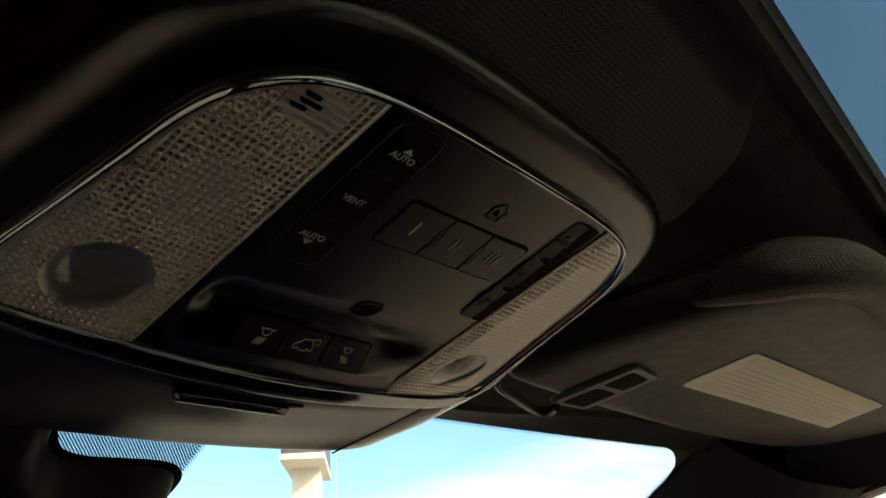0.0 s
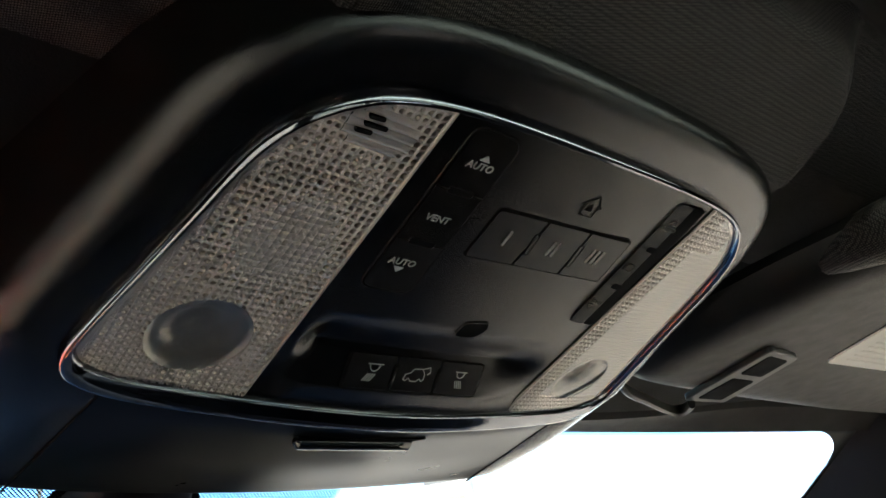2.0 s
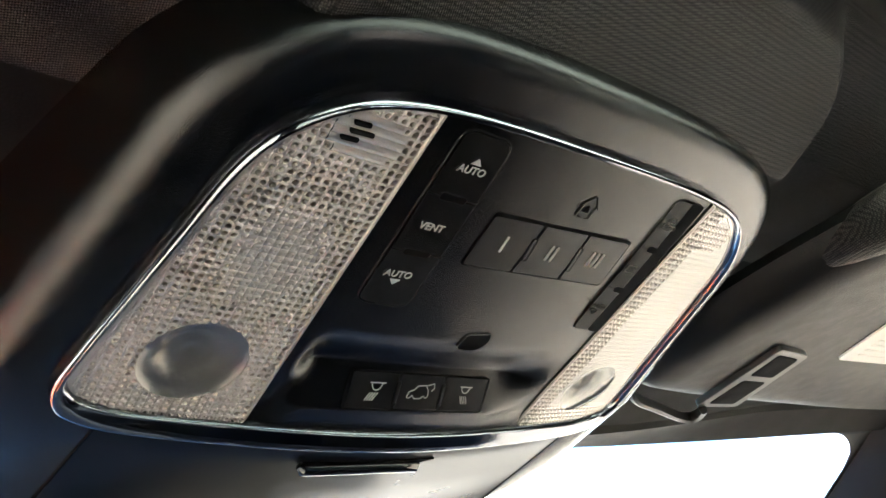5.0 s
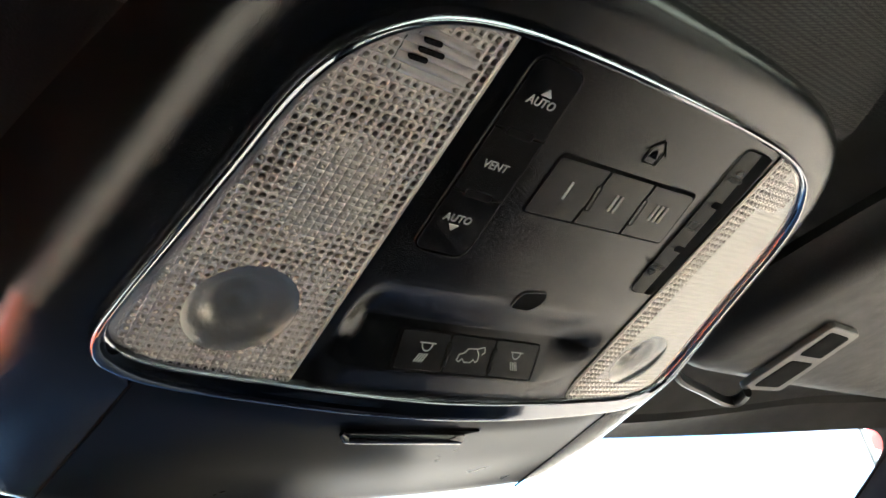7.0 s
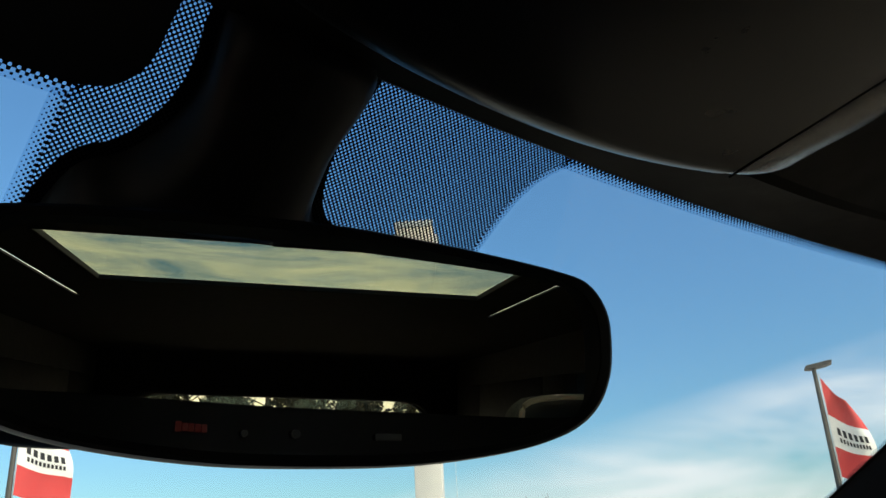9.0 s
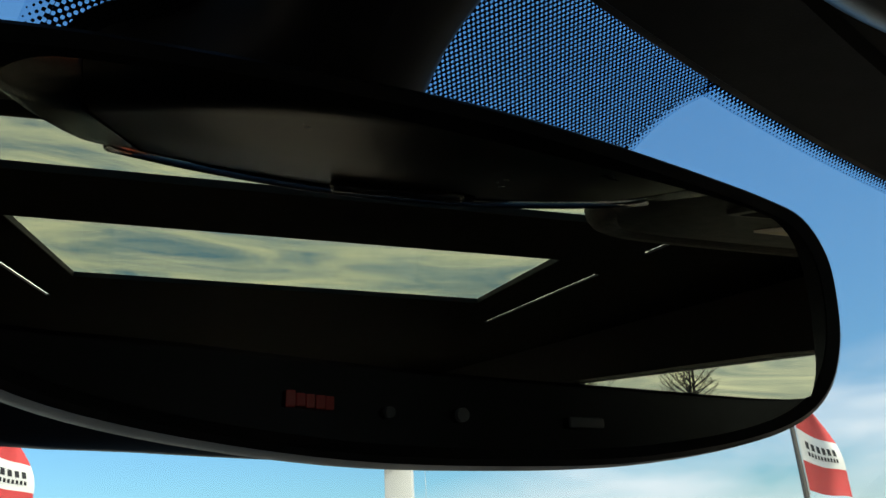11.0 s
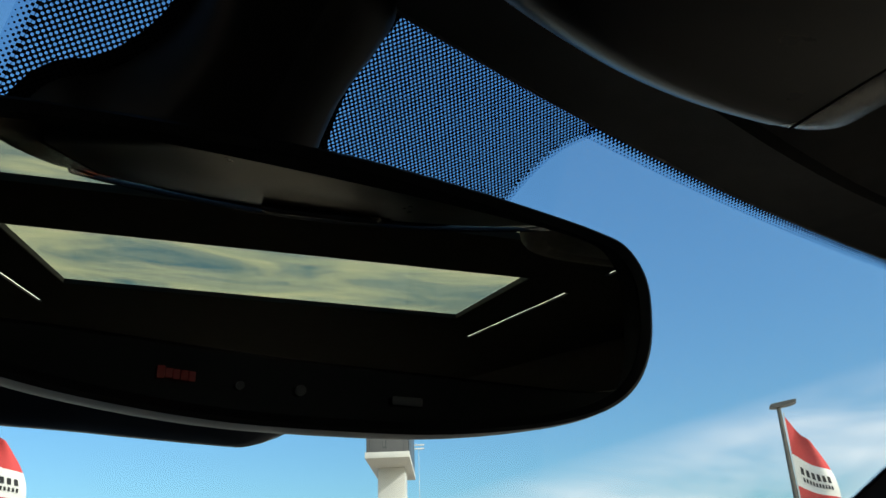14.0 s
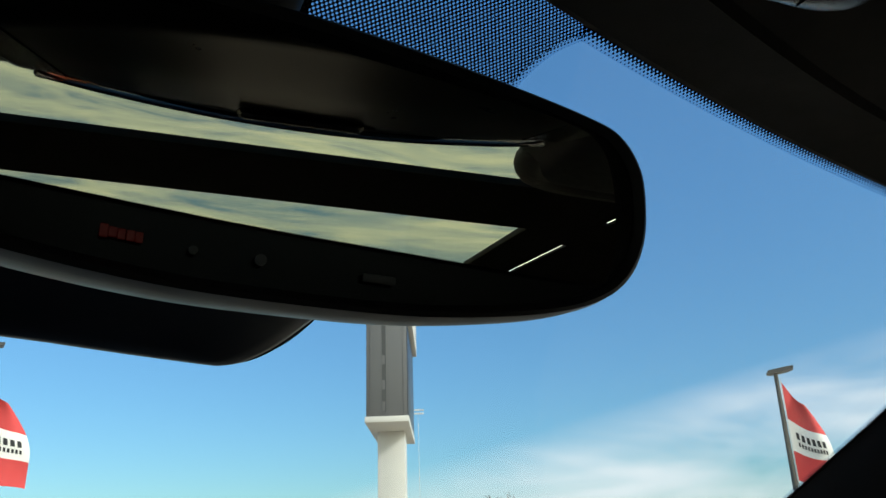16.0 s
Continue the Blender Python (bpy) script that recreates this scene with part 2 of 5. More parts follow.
M_MIRROR = mat("tinted mirror", (0.68, 0.66, 0.54), 0.0, 1.0, 0.0, 10)
M_MIRHOUSE = mat("black mirror housing", (0.007, 0.007, 0.008), 0.42, 0, 0.12, 90, 0.12, 2200, spec=0.15)
M_SEAT = mat("black seat leather", (0.012, 0.0115, 0.011), 0.5, 0, 0.15, 40, 0.4, 900, kind="voronoi")
M_SEATLIGHT = mat("black brown seat leather", (0.030, 0.026, 0.022), 0.5, 0, 0.15, 40, 0.4, 900, kind="voronoi")
M_INNER = mat("black cabin plastic", (0.010, 0.010, 0.010), 0.75, 0, 0.15, 40, 0.3, 900, spec=0.15)
M_DASH = mat("soft-touch dashboard skin", (0.012, 0.0145, 0.020), 0.45, 0, 0.15, 40, 0.3, 900, spec=0.2)
M_ROOFLINER = mat("black roof cloth", (0.0045, 0.0045, 0.0045), 0.9, 0, 0.15, 40, 0.3, 900, spec=0.05)
M_CONCRETE = mat("pale concrete", (0.37, 0.308, 0.230), 0.9, 0, 0.25, 1.5, 0.5, 60)
M_SIGNGREY = mat("grey sign cladding", (0.10, 0.10, 0.105), 0.5, 0, 0.06, 2.0)
M_SIGNDARK = mat("dark sign panel", (0.035, 0.037, 0.042), 0.35, 0, 0.08, 2.0)
M_SIGNWHITE = mat("white sign cladding", (0.60, 0.585, 0.55), 0.5, 0, 0.06, 1.5)
M_SIGNTAN = mat("tan sign cladding", (0.70, 0.58, 0.45), 0.5, 0, 0.06, 1.5)
M_POLE = mat("bronze painted steel", (0.075, 0.072, 0.066), 0.45, 0.2, 0.12, 6)
M_FLAGRED = mat("red flag cloth", (0.58, 0.06, 0.06), 0.8, 0, 0.12, 5)
M_FLAGWHITE = mat("white flag cloth", (0.80, 0.79, 0.77), 0.8, 0, 0.06, 5)
M_INK = mat("black print", (0.02, 0.02, 0.025), 0.7, 0, 0.1, 20)
M_TRUCK = mat("white truck paint", (0.78, 0.78, 0.77), 0.12, 0, 0.03, 3, coat=0.6)
M_CARGLASS = mat("dark vehicle glass", (0.02, 0.025, 0.026), 0.22, 0, 0.1, 3)
M_HOOD = mat("black car paint", (0.008, 0.009, 0.011), 0.15, 0, 0.05, 3, coat=0.4)
M_RUBBER = mat("black rubber", (0.015, 0.015, 0.015), 0.8, 0, 0.1, 20)
M_STEEL = mat("bright steel", (0.55, 0.55, 0.56), 0.25, 1.0, 0.05, 10)
M_REDPAINT = mat("orange red car paint", (0.68, 0.13, 0.03), 0.2, 0, 0.05, 3, coat=0.6)
M_BARK = mat("bare bark", (0.13, 0.10, 0.075), 0.9, 0, 0.25, 4, 0.5, 40)
M_NEEDLE = mat("dark conifer needles", (0.035, 0.05, 0.025), 0.85, 0, 0.3, 3)
M_DRYLEAF = mat("dry brown leaves", (0.14, 0.10, 0.055), 0.9, 0, 0.3, 2, second=(0.05, 0.055, 0.025))
M_TWIG = mat("bare brown twigs", (0.17, 0.125, 0.085), 0.9, 0, 0.3, 2)


def glow(name, color, strength):
    m = bpy.data.materials.new(name)
    m.use_nodes = True
    b = m.node_tree.nodes["Principled BSDF"]
    b.inputs["Base Color"].default_value = (0.02, 0.0, 0.0, 1)
    b.inputs["Emission Color"].default_value = (*color, 1)
    b.inputs["Emission Strength"].default_value = strength
    return m


M_REDGLOW = glow("red lit display segments", (1.0, 0.04, 0.025), 0.013)

# ---- mesh helpers ----


def finish(name, me, material, parent, label=""):
    me.materials.append(material)
    ob = new(name, me)
    ob.parent = parent
    if label:
        tagged(ob, label)
    return ob


def part(name, bm, material, parent=None, label="", smooth=True):
    me = bpy.data.meshes.new(name)
    bmesh.ops.recalc_face_normals(bm, faces=bm.faces)
    bm.to_mesh(me)
    bm.free()
    if smooth:
        me.polygons.foreach_set("use_smooth", [True] * len(me.polygons))
        me.set_sharp_from_angle(angle=radians(38))
        for f in me.polygons:
            if len(f.vertices) > 4:
                f.use_smooth = False
    return finish(name, me, material, parent, label)


def holder(name, label, category, m=None, group="", kind=""):
    ob = new(name)
    ob.empty_display_size = 0.05
    if m is not None:
        ob.matrix_world = m
    return tagged(ob, label, category, group, kind)


def spline(points, closed=True, n=8):
    """A smooth line through 2D or 3D points."""
    pts = [Vector(p) for p in points]
    out, m = [], len(pts)
    for i in range(m if closed else m - 1):
        if closed:
            a, b, c, d = (pts[(i + k - 1) % m] for k in range(4))
        else:
            a, b, c, d = pts[max(i - 1, 0)], pts[i], pts[i + 1], pts[min(i + 2, m - 1)]
        for j in range(n):
            t = j / n
            out.append(0.5 * ((2 * b) + (c - a) * t + (2 * a - 5 * b + 4 * c - d) * t * t + (3 * b - a - 3 * c + d) * t ** 3))
    if not closed:
        out.append(pts[-1])
    return out


def skin(rows, close_u=False, close_v=False):
    """Faces between rows of points."""
    bm = bmesh.new()
    vs = [[bm.verts.new(p) for p in r] for r in rows]
    nr, nc = len(rows), len(rows[0])
    for i in range(nr if close_v else nr - 1):
        for j in range(nc if close_u else nc - 1):
            q = [vs[i][j], vs[i][(j + 1) % nc], vs[(i + 1) % nr][(j + 1) % nc], vs[(i + 1) % nr][j]]
            bm.faces.new(q)
    return bm


def prism(outline, z0, z1, bevel=0.0, segs=2, crown=None):
    """A plate of a 2D outline from z0 to z1, with rounded edges on the z0 side's rim."""
    bm = bmesh.new()
    low = [bm.verts.new((p[0], p[1], z0)) for p in outline]
    f = bm.faces.new(low)
    r = bmesh.ops.extrude_face_region(bm, geom=[f])
    top = [v for v in r["geom"] if isinstance(v, bmesh.types.BMVert)]
    for v in top:
        v.co.z = z1
    if bevel > 0:
        edges = [e for e in bm.edges if all(abs(v.co.z - z0) < 1e-9 for v in e.verts)]
        bmesh.ops.bevel(bm, geom=edges, offset=bevel, segments=segs, profile=0.5, affect="EDGES")
    if crown:
        for v in bm.verts:
            v.co.z += crown(v.co.x, v.co.y)
    return bm


def rounded(corners, r, n=5):
    """A polygon with rounded corners; r one radius or one for each corner."""
    out, m = [], len(corners)
    for i in range(m):
        p, a, b = Vector(corners[i]), Vector(corners[i - 1]), Vector(corners[(i + 1) % m])
        rad = r[i] if isinstance(r, (list, tuple)) else r
        u, v = (a - p).normalized(), (b - p).normalized()
        k = min(rad, (a - p).length * 0.45, (b - p).length * 0.45)
        s, e = p + u * k, p + v * k
        for j in range(n + 1):
            t = j / n
            out.append((1 - t) ** 2 * s + 2 * t * (1 - t) * p + t * t * e)
    return out


def box(x0, x1, y0, y1, z0, z1, bevel=0.0, segs=2):
    bm = bmesh.new()
    bmesh.ops.create_cube(bm, size=1.0)
    for v in bm.verts:
        v.co = Vector(((x0 + x1) / 2 + v.co.x * (x1 - x0), (y0 + y1) / 2 + v.co.y * (y1 - y0), (z0 + z1) / 2 + v.co.z * (z1 - z0)))
    if bevel > 0:
        bmesh.ops.bevel(bm, geom=bm.edges[:], offset=bevel, segments=segs, profile=0.5, affect="EDGES")
    return bm


def tube(points, radius, n=10, caps=True):
    """A round bar along 3D points; radius one number or one for each point."""
    pts = [Vector(p) for p in points]
    bm = bmesh.new()
    rings = []
    for i, p in enumerate(pts):
        d = (pts[min(i + 1, len(pts) - 1)] - pts[max(i - 1, 0)]).normalized()
        a = d.cross(Vector((0, 0, 1)) if abs(d.z) < 0.9 else Vector((1, 0, 0))).normalized()
        b = d.cross(a)
        r = radius[i] if isinstance(radius, (list, tuple)) else radius
        rings.append([bm.verts.new(p + a * r * math.cos(2 * math.pi * k / n) + b * r * math.sin(2 * math.pi * k / n)) for k in range(n)])
    for i in range(len(rings) - 1):
        for k in range(n):
            bm.faces.new([rings[i][k], rings[i][(k + 1) % n], rings[i + 1][(k + 1) % n], rings[i + 1][k]])
    if caps:
        bm.faces.new(rings[0])
        bm.faces.new(rings[-1][::-1])
    return bm


def join(*bms):
    out = bmesh.new()
    for b in bms:
        me = bpy.data.meshes.new("tmp")
        b.to_mesh(me)
        b.free()
        out.from_mesh(me)
        bpy.data.meshes.remove(me)
    return out


def lettering(name, text, size, m, material, parent, thick=0.00012):
    """Words as a flat mesh, set by the matrix m in the parent's space."""
    cu = bpy.data.curves.new(name, "FONT")
    cu.body, cu.size, cu.align_x, cu.align_y, cu.extrude = text, size, "CENTER", "CENTER", thick
    cu.resolution_u = 3
    tmp = new(name, cu)
    bpy.context.view_layer.update()
    me = bpy.data.meshes.new_from_object(tmp)
    bpy.data.objects.remove(tmp)
    me.transform(m)
    me.materials.clear()
    return finish(name, me, material, parent)


def clamp01(t):
    return max(0.0, min(1.0, t))


def smooth01(a, b, t):
    t = clamp01((t - a) / (b - a))
    return t * t * (3 - 2 * t)

# ---- the cabin shell ----
GROUND = -1.62
RAKE = -0.70
SILL = -0.60
RAIL = [(-0.60, 0.004), (-0.30, -0.006), (0.0, -0.032), (0.10, -0.058)]


def glass_point(x, s, lift=0.0):
    """A place on the windshield: x across, s metres down the glass from its upper edge."""
    k = math.hypot(1.0, RAKE)
    y0 = 0.245 - 0.31 * x * x
    return Vector((x, y0 + s / k, 0.015 - 0.045 * x * x + RAKE * s / k - lift))


def grid_part(name, xs, ss, material, parent, lift=0.0, fade=False, label="", shape=None):
    """A patch that follows the windshield; its first UV is in metres, the second runs 0..1 from side to side."""
    verts, faces, uv, fd = [], [], [], []
    for j, s in enumerate(ss):
        for i, x in enumerate(xs):
            q = shape(i / (len(xs) - 1), j / (len(ss) - 1)) if shape else (x, s)
            verts.append(glass_point(q[0], q[1], lift))
            uv.append(q)
            fd.append((i / (len(xs) - 1), j / (len(ss) - 1)))
    n = len(xs)
    for j in range(len(ss) - 1):
        for i in range(n - 1):
            faces.append((j * n + i, j * n + i + 1, (j + 1) * n + i + 1, (j + 1) * n + i))
    me = bpy.data.meshes.new(name)
    me.from_pydata(verts, [], faces)
    for nm, src in (("UVMap", uv), ("Fade", fd)):
        layer = me.uv_layers.new(name=nm)
        for lp in me.loops:
            layer.data[lp.index].uv = src[lp.vertex_index]
    return finish(name, me, material, parent, label)


def steps(a, b, n):
    return [a + (b - a) * i / n for i in range(n + 1)]


def windshield():
    w = holder("window_1", "raked laminated windshield with black dotted ceramic border", "windshield", kind="structure")
    g = grid_part("glass", steps(-0.66, 0.66, 24), steps(-0.012, 0.72, 10), M_WINDSHIELD, w)
    g.visible_shadow = False
    # solid print above the fringe on both sides, and round the sensor cover
    grid_part("ceramic_band", steps(-0.050, 0.66, 16), steps(-0.014, -0.002, 2), M_FRIT, w, 0.0012)
    grid_part("ceramic_band", steps(0, 1, 24), steps(0, 1, 14), M_FRIT, w, 0.0018,
              shape=lambda i, j: (-0.66 + i * (0.609 - 0.018 * (1 - math.sqrt(max(0.0, 1 - max(0.0, (j - 0.5) / 0.5) ** 2)))), -0.004 + 0.0408 * j))
    # fine fringe along the header
    grid_part("dotted_fringe", steps(0.122, 0.62, 24), steps(-0.0022, 0.0034, 1), M_FADE, w, 0.0012, True)
    grid_part("dotted_fringe", steps(-0.62, -0.066, 24), steps(0.0366, 0.0425, 1), M_FADE, w, 0.0012, True)
    # dot screens on both sides of the sensor cover
    edge_x = lambda s: 0.1125 + 0.022 * math.exp(-(max(s, 0.001) + 0.002) / 0.012)
    grid_part("dot_screen", steps(0, 1, 8), steps(0, 1, 24), M_DOTS, w, 0.0012,
              shape=lambda i, j: (0.012 + i * (edge_x(-0.006 + j * 0.082) - 0.0156), -0.006 + j * 0.082))
    grid_part("dotted_fringe", steps(0, 1, 1), steps(0, 1, 24), M_FADE_X, w, 0.0012, True,
              shape=lambda i, j: (edge_x(-0.006 + j * 0.082) - 0.0036 + 0.0036 * i, -0.006 + j * 0.082))
    grid_part("dot_screen", steps(0, 1, 8), steps(0, 1, 12), M_DOTS, w, 0.0012,
              shape=lambda i, j: (-0.0690 + i * (0.0355 + 0.008 * j), -0.012 + j * 0.097))
    grid_part("dotted_fringe", steps(0, 1, 1), steps(0, 1, 8), M_FADE_NX, w, 0.0012, True,
              shape=lambda i, j: (-0.0742 + 0.0052 * i, 0.040 + j * 0.045))
    # edges of the glass along the pillars, with rounded upper corners
    for sx in (-1, 1):
        grid_part("ceramic_corner", steps(0, 1, 8), steps(0, 1, 3), M_FRIT, w, 0.0012,
                  shape=lambda i, j: (sx * (0.500 + 0.046 * i), -0.002 + j * (0.002 + 0.044 * (1 - math.sqrt(max(0.0, 1 - i * i))))))
        grid_part("ceramic_band", steps(0, 1, 2), steps(0, 1, 8), M_FRIT, w, 0.0012,
                  shape=lambda i, j: (sx * (0.545 - 0.008 * j + 0.12 * i), 0.0 + j * 0.7))
        grid_part("dotted_fringe", steps(0, 1, 1), steps(0, 1, 8), M_FADE_NX if sx > 0 else M_FADE_X, w, 0.0012, True,
                  shape=lambda i, j: ((0.540 - 0.008 * j + 0.005 * i) if sx > 0 else (-0.545 + 0.008 * j + 0.005 * i), 0.0 + j * 0.7))


def fade_turned(name, flip):
    """The fading screen with its fade across instead of down."""
    m = M_FADESIDE.copy()
    m.name = name
    nt = m.node_tree
    for n in nt.nodes:
        if n.bl_idname == "ShaderNodeSeparateXYZ" and n.inputs[0].links[0].from_node.uv_map == "Fade":
            tgt = n.outputs["Y"].links[0].to_socket
            nt.links.remove(n.outputs["Y"].links[0])
            if flip:
                inv = nt.nodes.new("ShaderNodeMath")
                inv.operation, inv.inputs[0].default_value = "SUBTRACT", 1.0
                nt.links.new(n.outputs["X"], inv.inputs[1])
                nt.links.new(inv.outputs[0], tgt)
            else:
                nt.links.new(n.outputs["X"], tgt)
    return m


M_FADE_X, M_FADE_NX = fade_turned("dot screen fading across", False), fade_turned("dot screen fading back", True)
windshield()


def head_z(x, y):
    """Height of the headliner cloth."""
    z = 0.012 + 0.010 * smooth01(0.20, 0.0, y) + 0.029 * clamp01((-0.028 - y) / 0.058)
    z -= 0.012 * (x / 0.5) ** 2
    # a padded hump hugs the console and drops off all round, a roll edges the roof opening
    d = math.hypot(max(abs(x) - 0.062, 0), max(-0.040 - y, 0))
    z += 0.015 * smooth01(0.0235, 0.034, d) * smooth01(0.19, 0.15, y)
    z -= 0.016 * math.exp(-((y + 0.082) / 0.0075) ** 2)
    return z


def headliner():
    h = holder("ceiling", "charcoal knitted cloth headliner with sunroof openings", "headliner", kind="structure")
    xs = sorted(set(steps(-0.64, -0.18, 24) + steps(-0.18, 0.18, 144) + steps(0.18, 0.64, 24)))
    deep = lambda x, t: -0.085 + t * (0.283 - 0.25 * x * x)
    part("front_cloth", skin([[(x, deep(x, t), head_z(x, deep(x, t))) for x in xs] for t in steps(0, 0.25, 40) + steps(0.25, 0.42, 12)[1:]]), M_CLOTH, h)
    part("front_panel", skin([[(x, deep(x, t), head_z(x, deep(x, t))) for x in xs] for t in steps(0.42, 1, 30)]), M_HEADER, h, "smooth dark headliner behind the windshield")
    # header trim between cloth and glass
    rows = []
    for t, dy, dz in ((0, 0.0, 0.004), (0, 0.004, -0.004), (0.5, 0, -0.002), (1, -0.004, -0.0022), (1, 0.002, 0.006)):
        row = []
        for x in xs:
            a = Vector((x, 0.195 - 0.25 * x * x, head_z(x, 0.195 - 0.25 * x * x) - 0.001))
            b = glass_point(x, -0.0035, 0.0035)
            p = a.lerp(b, t)
            row.append((p.x, p.y + dy, p.z + dz))
        rows.append(row)
    part("header_trim", skin(rows), M_HEADER, h)
    # cloth round the two roof openings, with a slit beside the shade rails
    z0, z1 = 0.100, 0.1035
    e0, e1 = 0.3985, 0.4065
    for a, b, c, d in ((-0.66, -e1, -2.6, -0.085), (e1, 0.66, -2.6, -0.085), (-e0, -0.322, -2.6, -0.085), (0.322, e0, -2.6, -0.085),
                       (-0.322, 0.322, -0.550, -0.371), (-0.322, 0.322, -2.6, -0.925),
                       (-e1, -e0, -0.62, -0.49), (e0, e1, -0.62, -0.49), (-e1, -e0, -2.6, -1.15), (e0, e1, -2.6, -1.15),
                       (-e1, -e0, -0.24, -0.085), (e0, e1, -0.24, -0.085)):
        part("roof_cloth", box(a, b, c, d, z0, z1), M_ROOFLINER, h, smooth=False)
    part("front_lip", skin([[(x, -0.0878, head_z(x, -0.085)) for x in xs], [(x, -0.076, 0.085) for x in xs], [(x, -0.066, 0.1075) for x in xs]]), M_RUBBER, h, "black rubber edge of the roof opening")
    part("front_roof", box(-0.70, 0.70, -0.066, 0.22, 0.128, 0.14), M_INNER, h, smooth=False)
    for n, (a, b) in (("window_2", (-0.371, -0.066)), ("window_3", (-0.925, -0.550))):
        w = holder(n, "dark tinted glass sunroof pane", "sunroof", kind="structure")
        part("pane", box(-0.322, 0.322, a, b, 0.108, 0.112), M_ROOFGLASS, w, smooth=False)
        part("seal", join(box(-0.322, 0.322, a, a + 0.002, 0.1005, 0.1078), box(-0.322, -0.320, a, b, 0.1005, 0.1078),
                          box(0.320, 0.322, a, b, 0.1005, 0.1078)), M_RUBBER, w, smooth=False)


headliner()


def side_wall(sx, name):
    w = holder(name, "dark trimmed car side with door windows", "car side", kind="structure")
    x0, x1 = (0.66, 0.72) if sx > 0 else (-0.72, -0.66)
    side = Matrix(((0, 0, 1, 0), (1, 0, 0, 0), (0, 1, 0, 0), (0, 0, 0, 1)))
    bm = prism([(-2.6, 0.004)] + RAIL + [(0.10, 0.128), (-2.6, 0.128)], x0, x1)
    bm.transform(side)
    part("roof_rail", bm, M_TRIM, w)
    part("door_panel", box(x0, x1, -2.6, 1.0, GROUND + 0.30, SILL, 0.015), M_INNER, w)
    part("b_pillar", box(x0, x1, -0.46, -0.29, SILL - 0.01, 0.01, 0.012), M_TRIM, w)
    part("c_pillar", box(x0, x1, -1.58, -1.40, SILL - 0.01, 0.01, 0.012), M_TRIM, w)
    part("d_pillar", box(x0, x1, -2.6, -2.25, SILL - 0.01, 0.01, 0.012), M_TRIM, w)
    for a, b, m in ((-0.29, 0.55, M_SIDEGLASS), (-1.40, -0.46, M_DARKGLASS), (-2.25, -1.58, M_DARKGLASS)):
        xm = sx * 0.69
        if a < -1.5:
            part("upper_trim", box(x0, x1, a, b, -0.13, 0.01, 0.01), M_TRIM, w)
        far = [(b, 0.006)] if b < 0.5 else [(0.0, -0.030), (0.24, -0.118), (0.62, -0.372)]
        bm = prism([(a, 0.006)] + far + [(far[-1][0], SILL - 0.005), (a, SILL - 0.005)], xm - 0.002, xm + 0.002)
        bm.transform(Matrix(((0, 0, 1, 0), (1, 0, 0, 0), (0, 1, 0, 0), (0, 0, 0, 1))))
        g = part("pane", bm, m, w, smooth=False)
        g.visible_shadow = False


side_wall(-1, "wall_left")
side_wall(1, "wall_right")


def pillar(sx, name):
    """A-pillar trim, running down the side of the glass."""
    p = holder(name, "dark grey moulded windshield pillar trim", "pillar", kind="structure")
    rows = []
    for j in range(13):
        s = -0.02 + 0.74 * j / 12
        c = glass_point(0.549 - 0.008 * s / 0.7, s, 0.004)
        prof = [(0.0, 0.0, 0.003), (0.002, -0.006, -0.006), (0.02, -0.022, -0.020), (0.05, -0.050, -0.040), (0.085, -0.085, -0.050), (0.13, -0.10, -0.045), (0.13, 0.02, 0.03)]
        rows.append([(sx * (c.x + a), c.y + b, c.z + d) for a, b, d in prof])
    part("trim", skin(rows, close_u=True), M_TRIM, p)


pillar(1, "trim_right")
pillar(-1, "trim_left")


def rear_wall():
    w = holder("wall_rear", "dark tailgate with rear window", "tailgate", kind="structure")
    hole = rounded([(-0.57, -0.50), (0.57, -0.50), (0.55, -0.055), (-0.55, -0.055)], 0.13, 8)
    edge = []
    for p in hole:
        d = p - Vector((0, -0.28))
        k = min(0.72 / max(abs(d.x), 1e-6), (0.408 if d.y > 0 else 0.99) / max(abs(d.y), 1e-6))
        edge.append(Vector((0, -0.28)) + d * k)
    rows = [[(p.x, y, p.y) for p in q] for q, y in ((edge, -2.66), (edge, -2.60), (hole, -2.60), (hole, -2.66))]
    part("tailgate", skin(rows, close_u=True, close_v=True), M_INNER, w)
    rim = [(p.x * 1.03, -2.598, -0.28 + (p.y + 0.28) * 1.05) for p in hole]
    part("opening_trim", tube(rim + rim[:1], 0.012, 8), M_TRIM, w, "dark grey cloth-covered rim")
    g = part("pane", box(-0.57, 0.57, -2.632, -2.628, -0.50, -0.055), M_SIDEGLASS, w, smooth=False)
    g.visible_shadow = False
    f = holder("floor", "black carpeted cabin floor", "car floor", kind="structure")
    part("carpet", box(-0.72, 0.72, -2.66, 1.0, GROUND + 0.30, GROUND + 0.36), M_INNER, f, smooth=False)


rear_wall()


def dashboard():
    d = holder("dashboard", "black soft-touch dashboard below the windshield", "dashboard")
    rows = []
    for x in steps(-0.70, 0.70, 10):
        rows.append([(x, 0.30, -1.2), (x, 0.28, -0.75), (x, 0.30, -0.62), (x, 0.36, -0.57), (x, 0.55, -0.545), (x, 0.95, -0.53), (x, 0.98, -0.60), (x, 0.98, -1.2)])
    part("top_pad", skin(rows, close_u=True), M_DASH, d)


dashboard()


